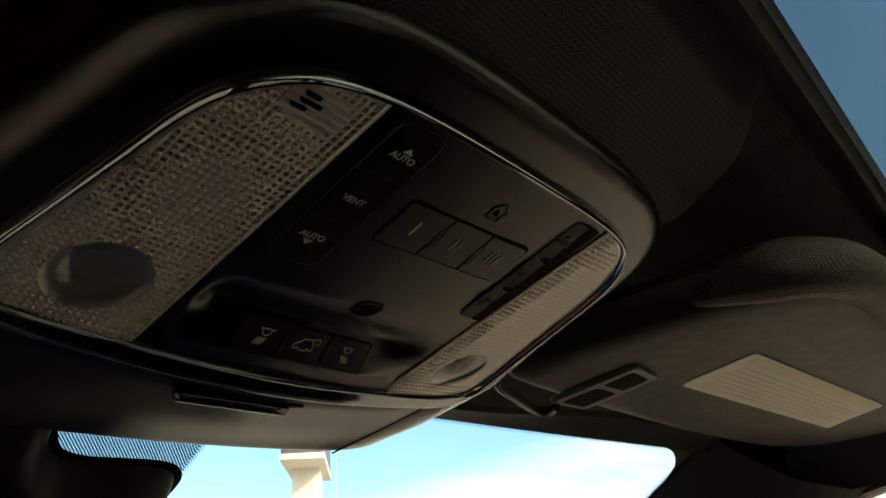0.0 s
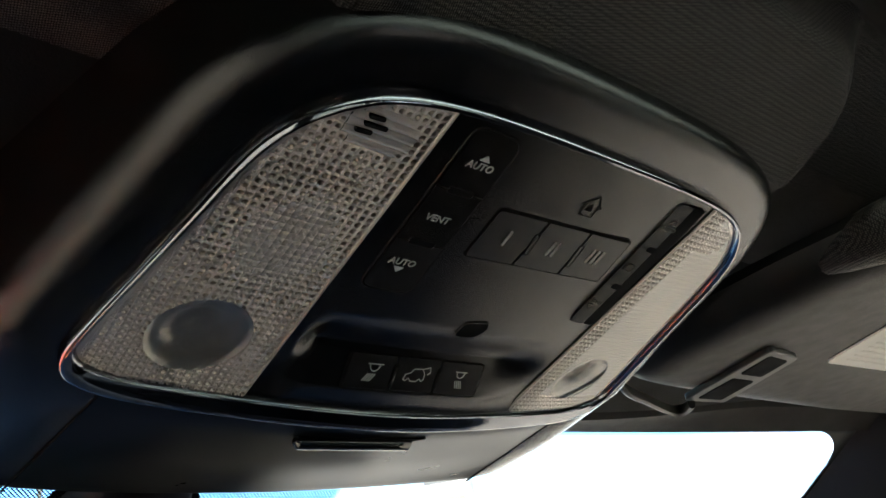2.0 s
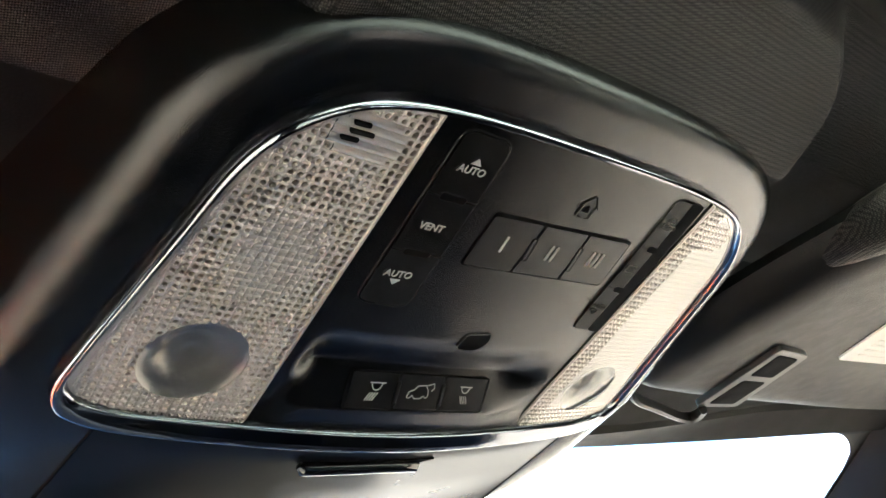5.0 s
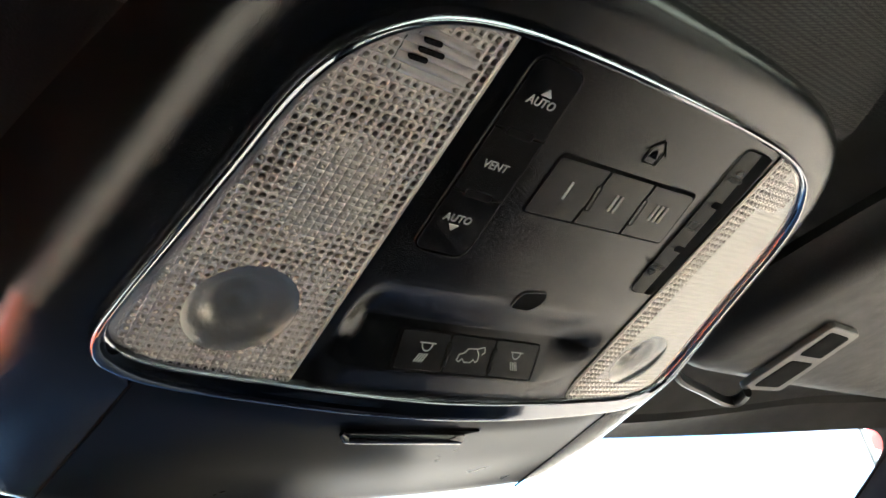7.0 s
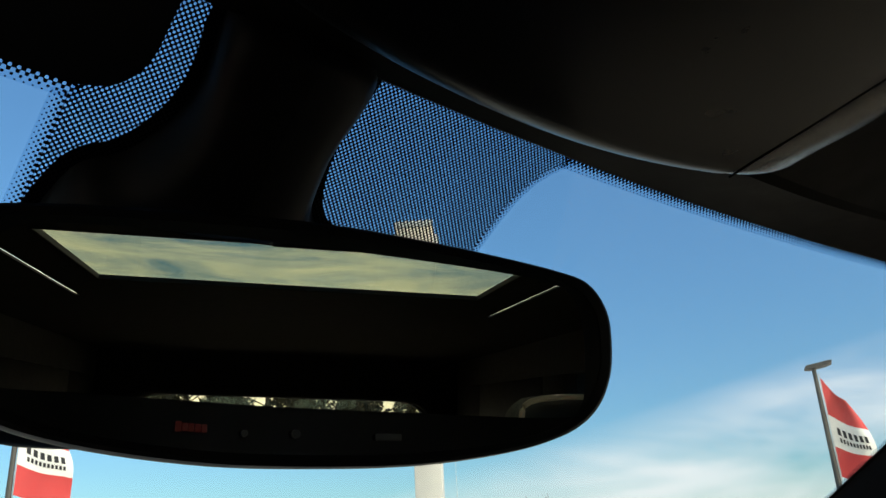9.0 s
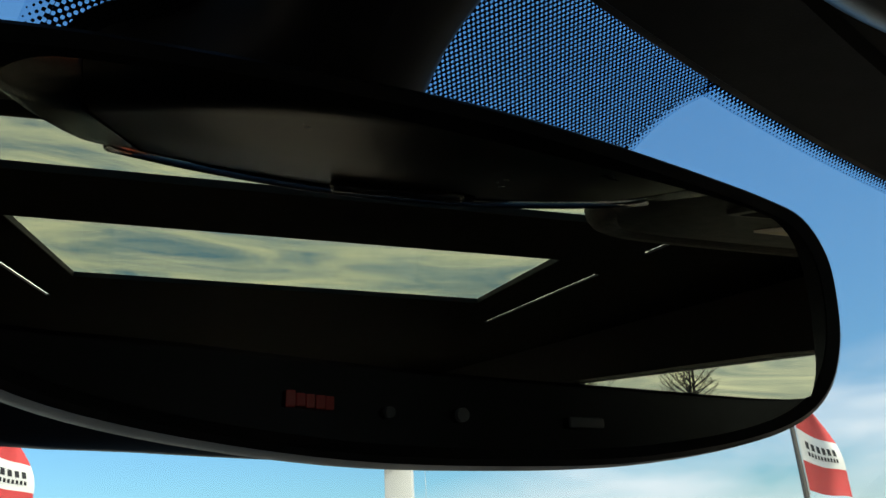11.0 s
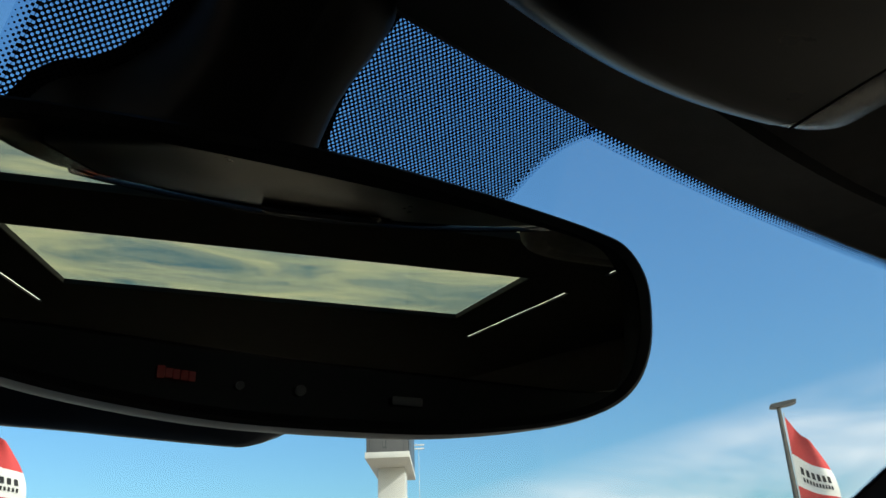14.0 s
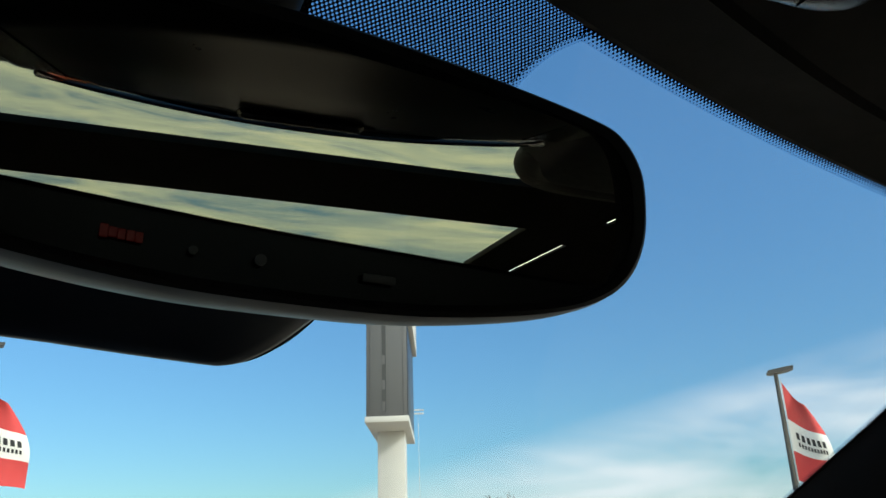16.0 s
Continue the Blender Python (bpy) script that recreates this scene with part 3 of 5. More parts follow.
def bonnet():
    b = holder("bonnet", "black painted car bonnet ahead of the windshield", "bonnet", kind="structure")
    rows = []
    for x in steps(-0.82, 0.82, 12):
        d = 0.06 * (abs(x) / 0.82) ** 3
        rows.append([(x, 0.99, -0.60 - d), (x, 1.3, -0.615 - d), (x, 1.8, -0.66 - d), (x, 2.15, -0.73 - d), (x, 2.22, -0.85 - d), (x, 2.24, GROUND + 0.30), (x, 0.99, GROUND + 0.30)])
    part("panel", skin(rows, close_u=True), M_HOOD, b)


bonnet()


def seat(x, y, z, name, label, rear=False):
    s = holder(name, label, "car seat", pose(x, y, z), "seats in the cabin")
    hw = 0.25
    part("cushion", box(-hw, hw, -0.05, 0.48, -1.18 - z, -1.02 - z, 0.05, 3), M_SEATLIGHT, s)
    rows = []
    for j in range(9):
        t = j / 8
        zz, yy = -1.05 + 0.80 * t, -0.02 - 0.13 * t
        w = hw * (1 - 0.25 * t ** 3)
        rows.append([(-w, yy, zz), (-w * 0.85, yy + 0.05, zz), (0, yy + 0.03, zz), (w * 0.85, yy + 0.05, zz), (w, yy, zz), (w * 0.9, yy - 0.07, zz), (-w * 0.9, yy - 0.07, zz)])
    part("backrest", skin(rows, close_u=True), M_SEATLIGHT, s)
    hr = 0.09 if rear else 0.12
    lo = -0.07 if rear else 0.0
    head = part("headrest", box(-hr, hr, -0.22, -0.115, -0.235 + lo, -0.075 + lo, 0.04, 4), M_SEAT, s)
    arch = [(-hr + 0.004, -0.118, -0.20 + lo), (-hr + 0.004, -0.118, -0.115 + lo), (-hr + 0.035, -0.122, -0.079 + lo), (hr - 0.035, -0.122, -0.079 + lo), (hr - 0.004, -0.118, -0.115 + lo), (hr - 0.004, -0.118, -0.20 + lo)]
    part("piping", tube(spline(arch, False, 5), 0.004, 8), M_PIPING, head, "cream piping")
    for px in (-0.06, 0.06):
        part("post", tube([(px, -0.165, -0.30), (px, -0.165, -0.20)], 0.006), M_STEEL, s)


seat(-0.38, -0.45, -0.06, "front_seat", "black leather front car seat with piped headrest")
seat(0.41, -0.45, 0, "front_seat", "black leather front car seat with piped headrest")
seat(-0.42, -1.45, 0, "second_row_seat", "black leather rear car seat with piped headrest", True)
seat(0.42, -1.45, 0, "second_row_seat", "black leather rear car seat with piped headrest", True)

# ---- overhead console ----
K = 0.001
console = holder("overhead_console", "black overhead console with chrome ring, map lights and sunroof buttons", "overhead console",
                 pose(0, 0, 0.0047, -18.52))


def crown(u, w):
    """The console face curves up towards its sides and dips at the middle of its front."""
    return 0.0047 * (u / 0.107) ** 2 - 0.0032 * smooth01(0.080, 0.097, w) * max(0.0, 1 - (u / 0.1) ** 2)


HALF = [(0, -23), (30, -22.6), (54, -20.8), (70, -17), (80, -11), (88, -2), (93, 10), (97, 30), (101, 50), (105, 70), (106.5, 82), (104, 89.5),
        (97, 93.5), (85, 95.4), (60, 96.0), (30, 96.8), (0, 97.2)]
RING = spline([(a * K, b * K) for a, b in HALF] + [(-a * K, b * K) for a, b in HALF[-2:0:-1]], True, 6)


def offset_ring(ring, d, closed=True):
    """The ring moved outwards by d (a number, or a function of the point)."""
    out, m = [], len(ring)
    for i, p in enumerate(ring):
        a, b = (ring[i - 1], ring[(i + 1) % m]) if closed else (ring[max(i - 1, 0)], ring[min(i + 1, m - 1)])
        t = (b - a).normalized()
        n = Vector((t.y, -t.x))
        dd = d(p) if callable(d) else d
        out.append(p + n * dd)
    return out


def chrome_ring():
    rows = []
    flat = ((-0.04, 0.0012), (-0.04, -0.0006), (-0.07, -0.0012), (-0.13, -0.0016), (-0.22, -0.0017), (-0.60, -0.0014), (-0.84, -0.0011), (-0.92, -0.0011), (-0.97, -0.0007), (-1.0, 0.0014))
    bead = ((-0.04, 0.0012), (-0.05, -0.0003), (-0.11, -0.0010), (-0.22, -0.0016), (-0.38, -0.0020), (-0.58, -0.0020), (-0.76, -0.0016), (-0.89, -0.0010), (-0.97, -0.0002), (-1.0, 0.0014))
    # a round bead at the sides and the rear, a broad band in front
    for (d, z), (d1, z1) in zip(flat, bead):
        f = lambda p: smooth01(0.076, 0.092, p.y)
        wd = lambda p, d=d, d1=d1: (d1 + (d - d1) * f(p)) * (0.0028 + 0.0045 * f(p))
        rows.append([(q.x, q.y, z1 * 1.3 + (z - z1 * 1.3) * f(p) + crown(q.x, q.y) - 0.0012 * f(p)) for p, q in zip(RING, offset_ring(RING, wd))])
    part("chrome_trim", skin(rows, close_u=True), M_CHROME, console, "polished chrome trim ring")


chrome_ring()


def local(p):
    """A place in the cabin, in the console's own space."""
    return console.matrix_world.inverted() @ Vector(p)


bpy.context.view_layer.update()


LIP = ((0.0030, 0.0002), (0.0060, 0.0010), (0.0088, 0.0024), (0.0113, 0.0044), (0.0134, 0.0070), (0.0149, 0.0101), (0.0157, 0.0136), (0.0158, 0.045))


def bezel():
    """The moulded surround: rolls from the chrome ring and the bin's seams up to the headliner."""
    m = len(RING)
    path = []
    left = [Vector((-0.0918 - 0.0061 * t, 0.0915 + 0.0705 * t, -0.0225 - 0.0125 * t)) for t in (0.88, 0.74, 0.6, 0.4, 0.2, 0.05)]
    # the surround turns up in front like the lid
    left = [left[0] + Vector((0.0, dy, dz)) for dy, dz in reversed(LIP)] + left
    lp = [local(p) for p in left]
    path += [(p.x, p.y, p.z) for p in lp]
    i0 = min(range(m), key=lambda i: (RING[i] - Vector((-0.100, 0.0915))).length)
    i = i0
    ring = []
    # walk the ring from the left front corner over the rear to the right front corner
    while True:
        p = RING[i % m]
        ring.append((p.x, p.y, crown(p.x, p.y)))
        if len(ring) > 10 and (p - Vector((0.100, 0.0915))).length < 0.004:
            break
        i += 1 if RING[(i0 + 1) % m].y < RING[i0].y else -1
    path += ring
    path += [(-p.x, p.y, p.z) for p in reversed(lp)]
    # leave out the ring's tight front corners, which the chrome covers
    path = [p for p in path if not (0.081 < p[1] < 0.099 and abs(p[0]) > 0.0965 and p[2] > -0.0035)]
    pts2 = [Vector((p[0], p[1])) for p in path]
    zs = [p[2] for p in path]
    normals = [(a - b).normalized() for a, b in zip(offset_ring(pts2, 1.0, False), pts2)]
    k = len(pts2) // 2
    if normals[k].y > 0:
        normals = [-n for n in normals]
    rows = []
    rear = ((-0.0005, 0.0014), (-0.0003, 0.0003), (0.0008, 0.0), (0.0030, 0.0001), (0.0055, 0.0003), (0.0072, 0.0006), (0.0085, 0.0012), (0.0096, 0.0021), (0.0104, 0.0033),
            (0.0110, 0.0049), (0.0114, 0.0070), (0.0118, 0.0100), (0.0122, 0.0140), (0.0128, 0.0190), (0.0136, 0.0250), (0.0150, 0.034), (0.018, 0.055))
    for k, (d, up) in enumerate(rear):
        row = []
        for p, z, n in zip(pts2, zs, normals):
            n = n.lerp(Vector((math.copysign(1.0, p.x), 0.0)), smooth01(0.03, 0.085, p.y)).normalized()
            # the rear roll is tight, the sides roll wide and widest beside the bin
            front = smooth01(0.05, 0.13, p.y)
            wide = max(0.0175, 0.1130 + 0.2 * min(p.y - 0.03, 0.05) + 0.10 * max(p.y - 0.08, 0.0) - abs(p.x))
            wide = 0.0175 + (wide - 0.0175) * smooth01(0.015, 0.05, p.y)
            high = 0.0150
            start = 0.0018 + 0.0080 * front * (1 - 0.85 * smooth01(0.115, 0.158, p.y))
            if k < 3:
                d2, up2 = d, up
            elif k < 12:
                th = math.radians((6, 14, 23, 33, 43, 54, 65, 76, 87)[k - 3])
                d2, up2 = start + (wide - start) * math.sin(th), high * (1 - math.cos(th))
            else:
                d2, up2 = wide + (0.0002, 0.0006, 0.0012, 0.0024, 0.0045)[k - 12], high + (0.004, 0.009, 0.015, 0.024, 0.045)[k - 12]
            m = smooth01(0.060, 0.090, abs(p.x)) * smooth01(-0.020, 0.012, p.y)
            dd, uu = d * 1.35 * (1 - m) + d2 * m, up * (1 - m) + up2 * m
            q = p + n * dd
            row.append((q.x, q.y - 0.32 * dd * smooth01(0.12, 0.165, p.y), z + uu))
        rows.append(row)
    part("bezel", skin(rows), M_BEZEL, console, "grained black moulded surround")


bezel()


def bin_lid():
    """Drop-down storage bin in front of the lamps."""
    front = lambda s: (0.0963 * s, 0.1543 + 0.0178 * (1 - abs(s) ** 2.3))
    nr, nc = 22, 48
    ring_front = sorted(((p.x, p.y) for p in RING if p.y > 0.085), key=lambda q: q[0])

    def rear(s):
        u = 0.0910 * s
        w = 0.0972
        for k in range(len(ring_front) - 1):
            if ring_front[k][0] <= u <= ring_front[k + 1][0]:
                f = (u - ring_front[k][0]) / max(1e-6, ring_front[k + 1][0] - ring_front[k][0])
                w = ring_front[k][1] * (1 - f) + ring_front[k + 1][1] * f
        return console.matrix_world @ Vector((u, w - 0.001, crown(u, w) + 0.0006))
    rows = []
    for j in range(nr + 1):
        r = j / nr
        row = []
        for i in range(nc + 1):
            s = -1 + 2 * i / nc
            a, f = rear(s), front(s)
            x, y = a.x + (f[0] - a.x) * r, a.y + (f[1] - a.y) * r
            z = a.z + (-0.0335 - a.z) * r
            belly = 0.0016 * (1 - (1 - min(r / 0.16, 1)) ** 2) * (1 - smooth01(0.45, 1.0, r)) * (1 - s ** 6 * 0.75)
            row.append((x, y, z - belly))
        rows.append(row)
    # front lip turns up
    for dy, dz in LIP:
        rows.append([(p[0], p[1] + dy, p[2] + dz) for p in rows[nr]])
    inv = console.matrix_world.inverted()
    lid = part("bin_lid", skin([[inv @ Vector(p) for p in r] for r in rows]), M_LID, console, "smooth black drop-down bin lid")
    # pull: a slot with a glossy lower lip and a notch at its end
    pts = [inv @ Vector(p) for r in rows[:nr + 1] for p in r]

    def lid_z(u, w):
        return min(pts, key=lambda q: (q.x - u) ** 2 + (q.y - w) ** 2).z
    za, zb = lid_z(0, 0.1045), lid_z(0, 0.1120)
    slope = lambda x, y: za + (zb - za) * (y - 0.1045) / 0.0075
    part("pull_recess", prism(rounded([(-0.0265, 0.1080), (0.0262, 0.1062), (0.0205, 0.1094), (-0.0268, 0.1096)], 0.0006), -0.0002, 0.002, crown=slope), M_GAP, lid)
    bar = tube([(-0.0272, 0.1094, slope(0, 0.1094) - 0.0004), (-0.0258, 0.1098, slope(0, 0.1098) - 0.0010)] + [(x, 0.1099 - 0.0003 * (x + 0.0258) / 0.046, slope(0, 0.1098) - 0.0010) for x in steps(-0.02, 0.0190, 6)] + [(0.0208, 0.1092, slope(0, 0.1092) - 0.0004)], [0.0010] + [0.0024] * 8 + [0.0010], 12)
    part("pull_lip", bar, M_PIANO, lid, "glossy black finger lip")
    # dark joint lines beside the lid
    for sx in (-1, 1):
        pts = [inv @ Vector((sx * (0.0915 + 0.0061 * t), 0.0915 + 0.0705 * t, -0.0224 - 0.0125 * t)) for t in steps(0, 0.95, 6)]
        part("joint", tube(pts, 0.0004, 6), M_GAP, console)


bin_lid()


def panel_z(u, w):
    z = crown(u, w)
    tray = smooth01(-0.0505, -0.0412, u) * smooth01(0.0545, 0.0285, u)
    if w < 0.066:
        p = 0.0042 * smooth01(0.049, 0.0665, w)
    elif w < 0.079:
        p = 0.0042 - 0.0068 * (w - 0.066) / 0.013
    else:
        p = -0.0026 * (1 - smooth01(0.080, 0.094, w))
    return z + p * tray


def control_panel():
    us, ws = steps(-0.054, 0.054, 72), steps(-0.0215, 0.0950, 90)
    return part("control_panel", skin([[(u, w, panel_z(u, w)) for u in us] for w in ws]), M_PANEL, console, "grained black switch panel")


panel = control_panel()


def lens(sx):
    """Map lamp lens: a field of small dimpled prisms round a smooth round spot."""
    half = [(54.6, -18.6), (66, -16.3), (75.5, -11), (83.5, -3), (88.7, 8), (92.8, 28), (96.8, 50), (100.6, 69), (102, 80), (100, 86.5), (93, 89.5), (82, 90.5), (54.6, 91)]
    poly = [(a * K, b * K) for a, b in half]
    lamp = part("map_light", prism([(sx * a, b) for a, b in poly], 0.0085, 0.013, crown=crown), M_CAVITY, console, "clear ribbed map light")

    def inside(u, w):
        hit = False
        for k in range(len(poly)):
            (a, b), (c, d) = poly[k - 1], poly[k]
            if (b > w) != (d > w) and u < (c - a) * (w - b) / (d - b) + a:
                hit = not hit
        return hit
    pitch = 0.0022
    cu, cw, cr = (0.0770, 0.0680, 0.0138) if sx < 0 else (0.0775, 0.0690, 0.0118)

    def trim(u, w):
        """The nearest place within the outline and outside the spot."""
        if not inside(u, w):
            best = None
            for k in range(len(poly)):
                p, q = Vector(poly[k - 1]), Vector(poly[k])
                t = clamp01((Vector((u, w)) - p).dot(q - p) / (q - p).length_squared)
                c = p.lerp(q, t)
                d = (c - Vector((u, w))).length
                if best is None or d < best[0]:
                    best = (d, c)
            u, w = best[1]
        r = math.hypot(u - cu, (w - cw) * 0.95)
        if 1e-6 < r < cr * 0.985:
            u, w = cu + (u - cu) * cr * 0.985 / r, cw + (w - cw) * cr * 0.985 / r
        return u, w
    verts, faces, flat_v, flat_f = [], [], [], []

    def add(store, u, w, h):
        u, w = trim(u, w)
        store.append((sx * u, w, crown(u, w) - 0.0001 - h))
        return len(store) - 1
    for j in range(51):
        for i in range(23):
            u, w = 0.0546 + i * pitch, -0.0186 + j * pitch
            m_u, m_w = u + pitch / 2, w + pitch / 2
            corners = [(u, w), (u + pitch, w), (u + pitch, w + pitch), (u, w + pitch)]
            if not any(inside(*c) for c in corners) or all(math.hypot(c[0] - cu, (c[1] - cw) * 0.95) < cr for c in corners):
                continue
            ribs = math.hypot((m_u - 0.068) / 0.0085, (m_w + 0.0065) / 0.0062) < 1
            if ribs and sx < 0:
                rows = [[add(verts, c, w + pitch * r / 4, (0.0, 0.0005, 0.0007, 0.0005, 0.0)[r]) for c in (u, u + pitch)] for r in range(5)]
                for r in range(4):
                    faces.append([rows[r][0], rows[r][1], rows[r + 1][1], rows[r + 1][0]])
                continue
            # right lens only: glare that hides the prisms, put in as a pale flat plate
            if sx > 0 and m_u > 0.0635 and m_w < 0.080 and not ribs:
                hs = (0.0, 0.0001, 0.0)
                rows = [[add(flat_v, c, w + pitch * r / 2, hs[r]) for c in (u, u + pitch)] for r in range(3)]
                for r in range(2):
                    flat_f.append([rows[r][0], rows[r][1], rows[r + 1][1], rows[r + 1][0]])
                continue
            # clear cells over the bulb, dark ones round it, along the inner edge and round the spot
            ell = math.hypot((m_u - 0.0720) / 0.0105, (m_w - 0.0300) / 0.0135)
            size = 0.50 + 0.26 * math.exp(-((ell - 1.55) / 0.35) ** 2)
            size = max(size, 0.78 * (m_u < 0.0598), 0.66 * (math.hypot(m_u - cu, m_w - cw) < cr + 0.0035))
            size *= 1 - 0.06 * smooth01(0.052, 0.075, m_w) * (m_u > 0.0598)
            size *= smooth01(0.75, 1.2, ell) if ell < 1.2 else 1.0
            size = max(size * (0.96 + 0.08 * noise.random()), 0.04)
            size *= 1.0 if all(inside(*c) for c in corners) else 0.45
            rim = []
            for k in range(8):
                ang = math.pi / 4 * k
                rim.append((math.cos(ang), math.sin(ang)))
            sq = [(1, 0), (1, 1), (0, 1), (-1, 1), (-1, 0), (-1, -1), (0, -1), (1, -1)]
            h = pitch / 2
            ring0 = [add(verts, m_u + h * a, m_w + h * b, 0.0) for a, b in sq]
            ring1 = [add(verts, m_u + h * a * (0.5 + size / 2), m_w + h * b * (0.5 + size / 2), 0.0006) for a, b in rim]
            ring2 = [add(verts, m_u + h * a * size, m_w + h * b * size, 0.0002) for a, b in rim]
            ring3 = [add(verts, m_u + h * a * size * 0.85, m_w + h * b * size * 0.85, -0.0011) for a, b in rim]
            for p, q in ((ring0, ring1), (ring1, ring2), (ring2, ring3)):
                for k in range(8):
                    faces.append([p[k], p[(k + 1) % 8], q[(k + 1) % 8], q[k]])
    me = bpy.data.meshes.new("lens")
    me.from_pydata(verts, [], faces if sx > 0 else [f[::-1] for f in faces])
    me.polygons.foreach_set("use_smooth", [True] * len(me.polygons))
    tagged(finish("lens", me, M_LENS, lamp, "clear plastic lens with fine prisms"), kind="stuff")
    me = bpy.data.meshes.new("glare_plate")
    me.from_pydata(flat_v, [], flat_f if sx > 0 else [f[::-1] for f in flat_f])
    finish("glare_plate", me, M_LENSGLARE, lamp, "pale flat plate standing in for glare on the lens")
    for k, (o, ln) in enumerate(((0.0690, 0.0040), (0.0672, 0.0058), (0.0700, 0.0042)) if sx < 0 else ()):
        w = -0.0104 + 0.0021 * k
        part("bulb_slot", prism(rounded([(sx * o, w), (sx * (o + ln), w + 0.0004), (sx * (o + ln), w + 0.0014), (sx * o, w + 0.0011)], 0.0004, 3), -0.0012, 0.0004, crown=crown), M_GAP, lamp, smooth=False)
    # clear outer skin: a small pillow over each cell
    skin_v, skin_f = [], []
    for j in range(51):
        for i in range(23):
            u, w = 0.0546 + i * pitch, -0.0186 + j * pitch
            corners = [(u, w), (u + pitch, w), (u + pitch, w + pitch), (u, w + pitch)]
            if not any(inside(*c) for c in corners) or all(math.hypot(c[0] - cu, (c[1] - cw) * 0.95) < cr for c in corners):
                continue
            flat = sx > 0 and u + pitch / 2 > 0.0635
            ids = []
            for b in range(5):
                for a in range(5):
                    calm = smooth01(0.6, 1.2, math.hypot((u + pitch / 2 - 0.0720) / 0.0105, (w + pitch / 2 - 0.0300) / 0.0135))
                    hump = (0.00022 + 0.00014 * calm) * math.sin(math.pi * a / 4) * math.sin(math.pi * b / 4) * (0.1 if flat else 1.0)
                    ids.append(add(skin_v, u + pitch * a / 4, w + pitch * b / 4, 0.0008 + hump))
            for b in range(4):
                for a in range(4):
                    k = b * 5 + a
                    skin_f.append([ids[k], ids[k + 1], ids[k + 6], ids[k + 5]])
    me = bpy.data.meshes.new("lens_skin")
    me.from_pydata(skin_v, [], skin_f if sx > 0 else [f[::-1] for f in skin_f])
    me.polygons.foreach_set("use_smooth", [True] * len(me.polygons))
    tagged(finish("lens_skin", me, M_LENSCLEAR, lamp, "clear pillowed outer skin"), kind="stuff")
    # plain border along the outline
    ring = [Vector(q) for q in poly]
    line = spline(ring[1:-1], False, 4)
    rows = []
    for d, h in ((0.0018, 0.0), (0.0004, 0.0004), (-0.0010, 0.0004), (-0.0013, -0.0004)):
        rows.append([(sx * q.x, q.y, crown(q.x, q.y) - h) for q in offset_ring(line, d, False)])
    part("lens_border", skin(rows), M_LENS, lamp)
    # smooth frosted spot over the lamp's bowl
    def dish(r0, depth, n=16):
        rows = []
        for k in range(n + 1):
            r = r0 * max(k / n, 0.002)
            rows.append([(sx * (cu + r * math.cos(a)), cw + r * math.sin(a) / 0.95, crown(cu + r * math.cos(a), cw) + depth(k / n)) for a in steps(0, 2 * math.pi, 40)])
        return skin(rows)
    part("lens_spot", dish(cr, lambda t: -0.0009 - (0.0004 if sx < 0 else 0.0013) * (1 - t * t)), M_SPOT if sx < 0 else M_DOME, lamp, "smooth frosted round spot in the lens" if sx < 0 else "clear glossy round dome in the lens")
    part("reflector_bowl", dish(cr * 0.99, lambda t: 0.0046 * (1 - t * t) - 0.0004 + 0.0003 * math.cos(t * 14)), M_BOWL, lamp, "silvered lamp bowl")
    # rim line between lens and panel
    part("lens_rim", tube([(sx * 0.0542, w, crown(0.054, 0) - 0.0004) for w in steps(-0.018, 0.090, 4)], 0.0006, 6), M_RIM, lamp)


lens(-1)
lens(1)

FACE = Matrix(((1, 0, 0, 0), (0, -1, 0, 0), (0, 0, -1, 0), (0, 0, 0, 1)))


def on_face(u, w, z, tilt=0.0):
    """The pose of print on the console face, read from below."""
    return Matrix.Translation((u, w, z)) @ pose(0, 0, 0, tilt) @ FACE


def outline_mark(name, pts, z, wd, material, parent, closed=True):
    q = [Vector((p[0], p[1], z)) for p in pts]
    if closed:
        q.append(q[0])
    return part(name, tube(q, wd, 5, not closed), material, parent, smooth=False)


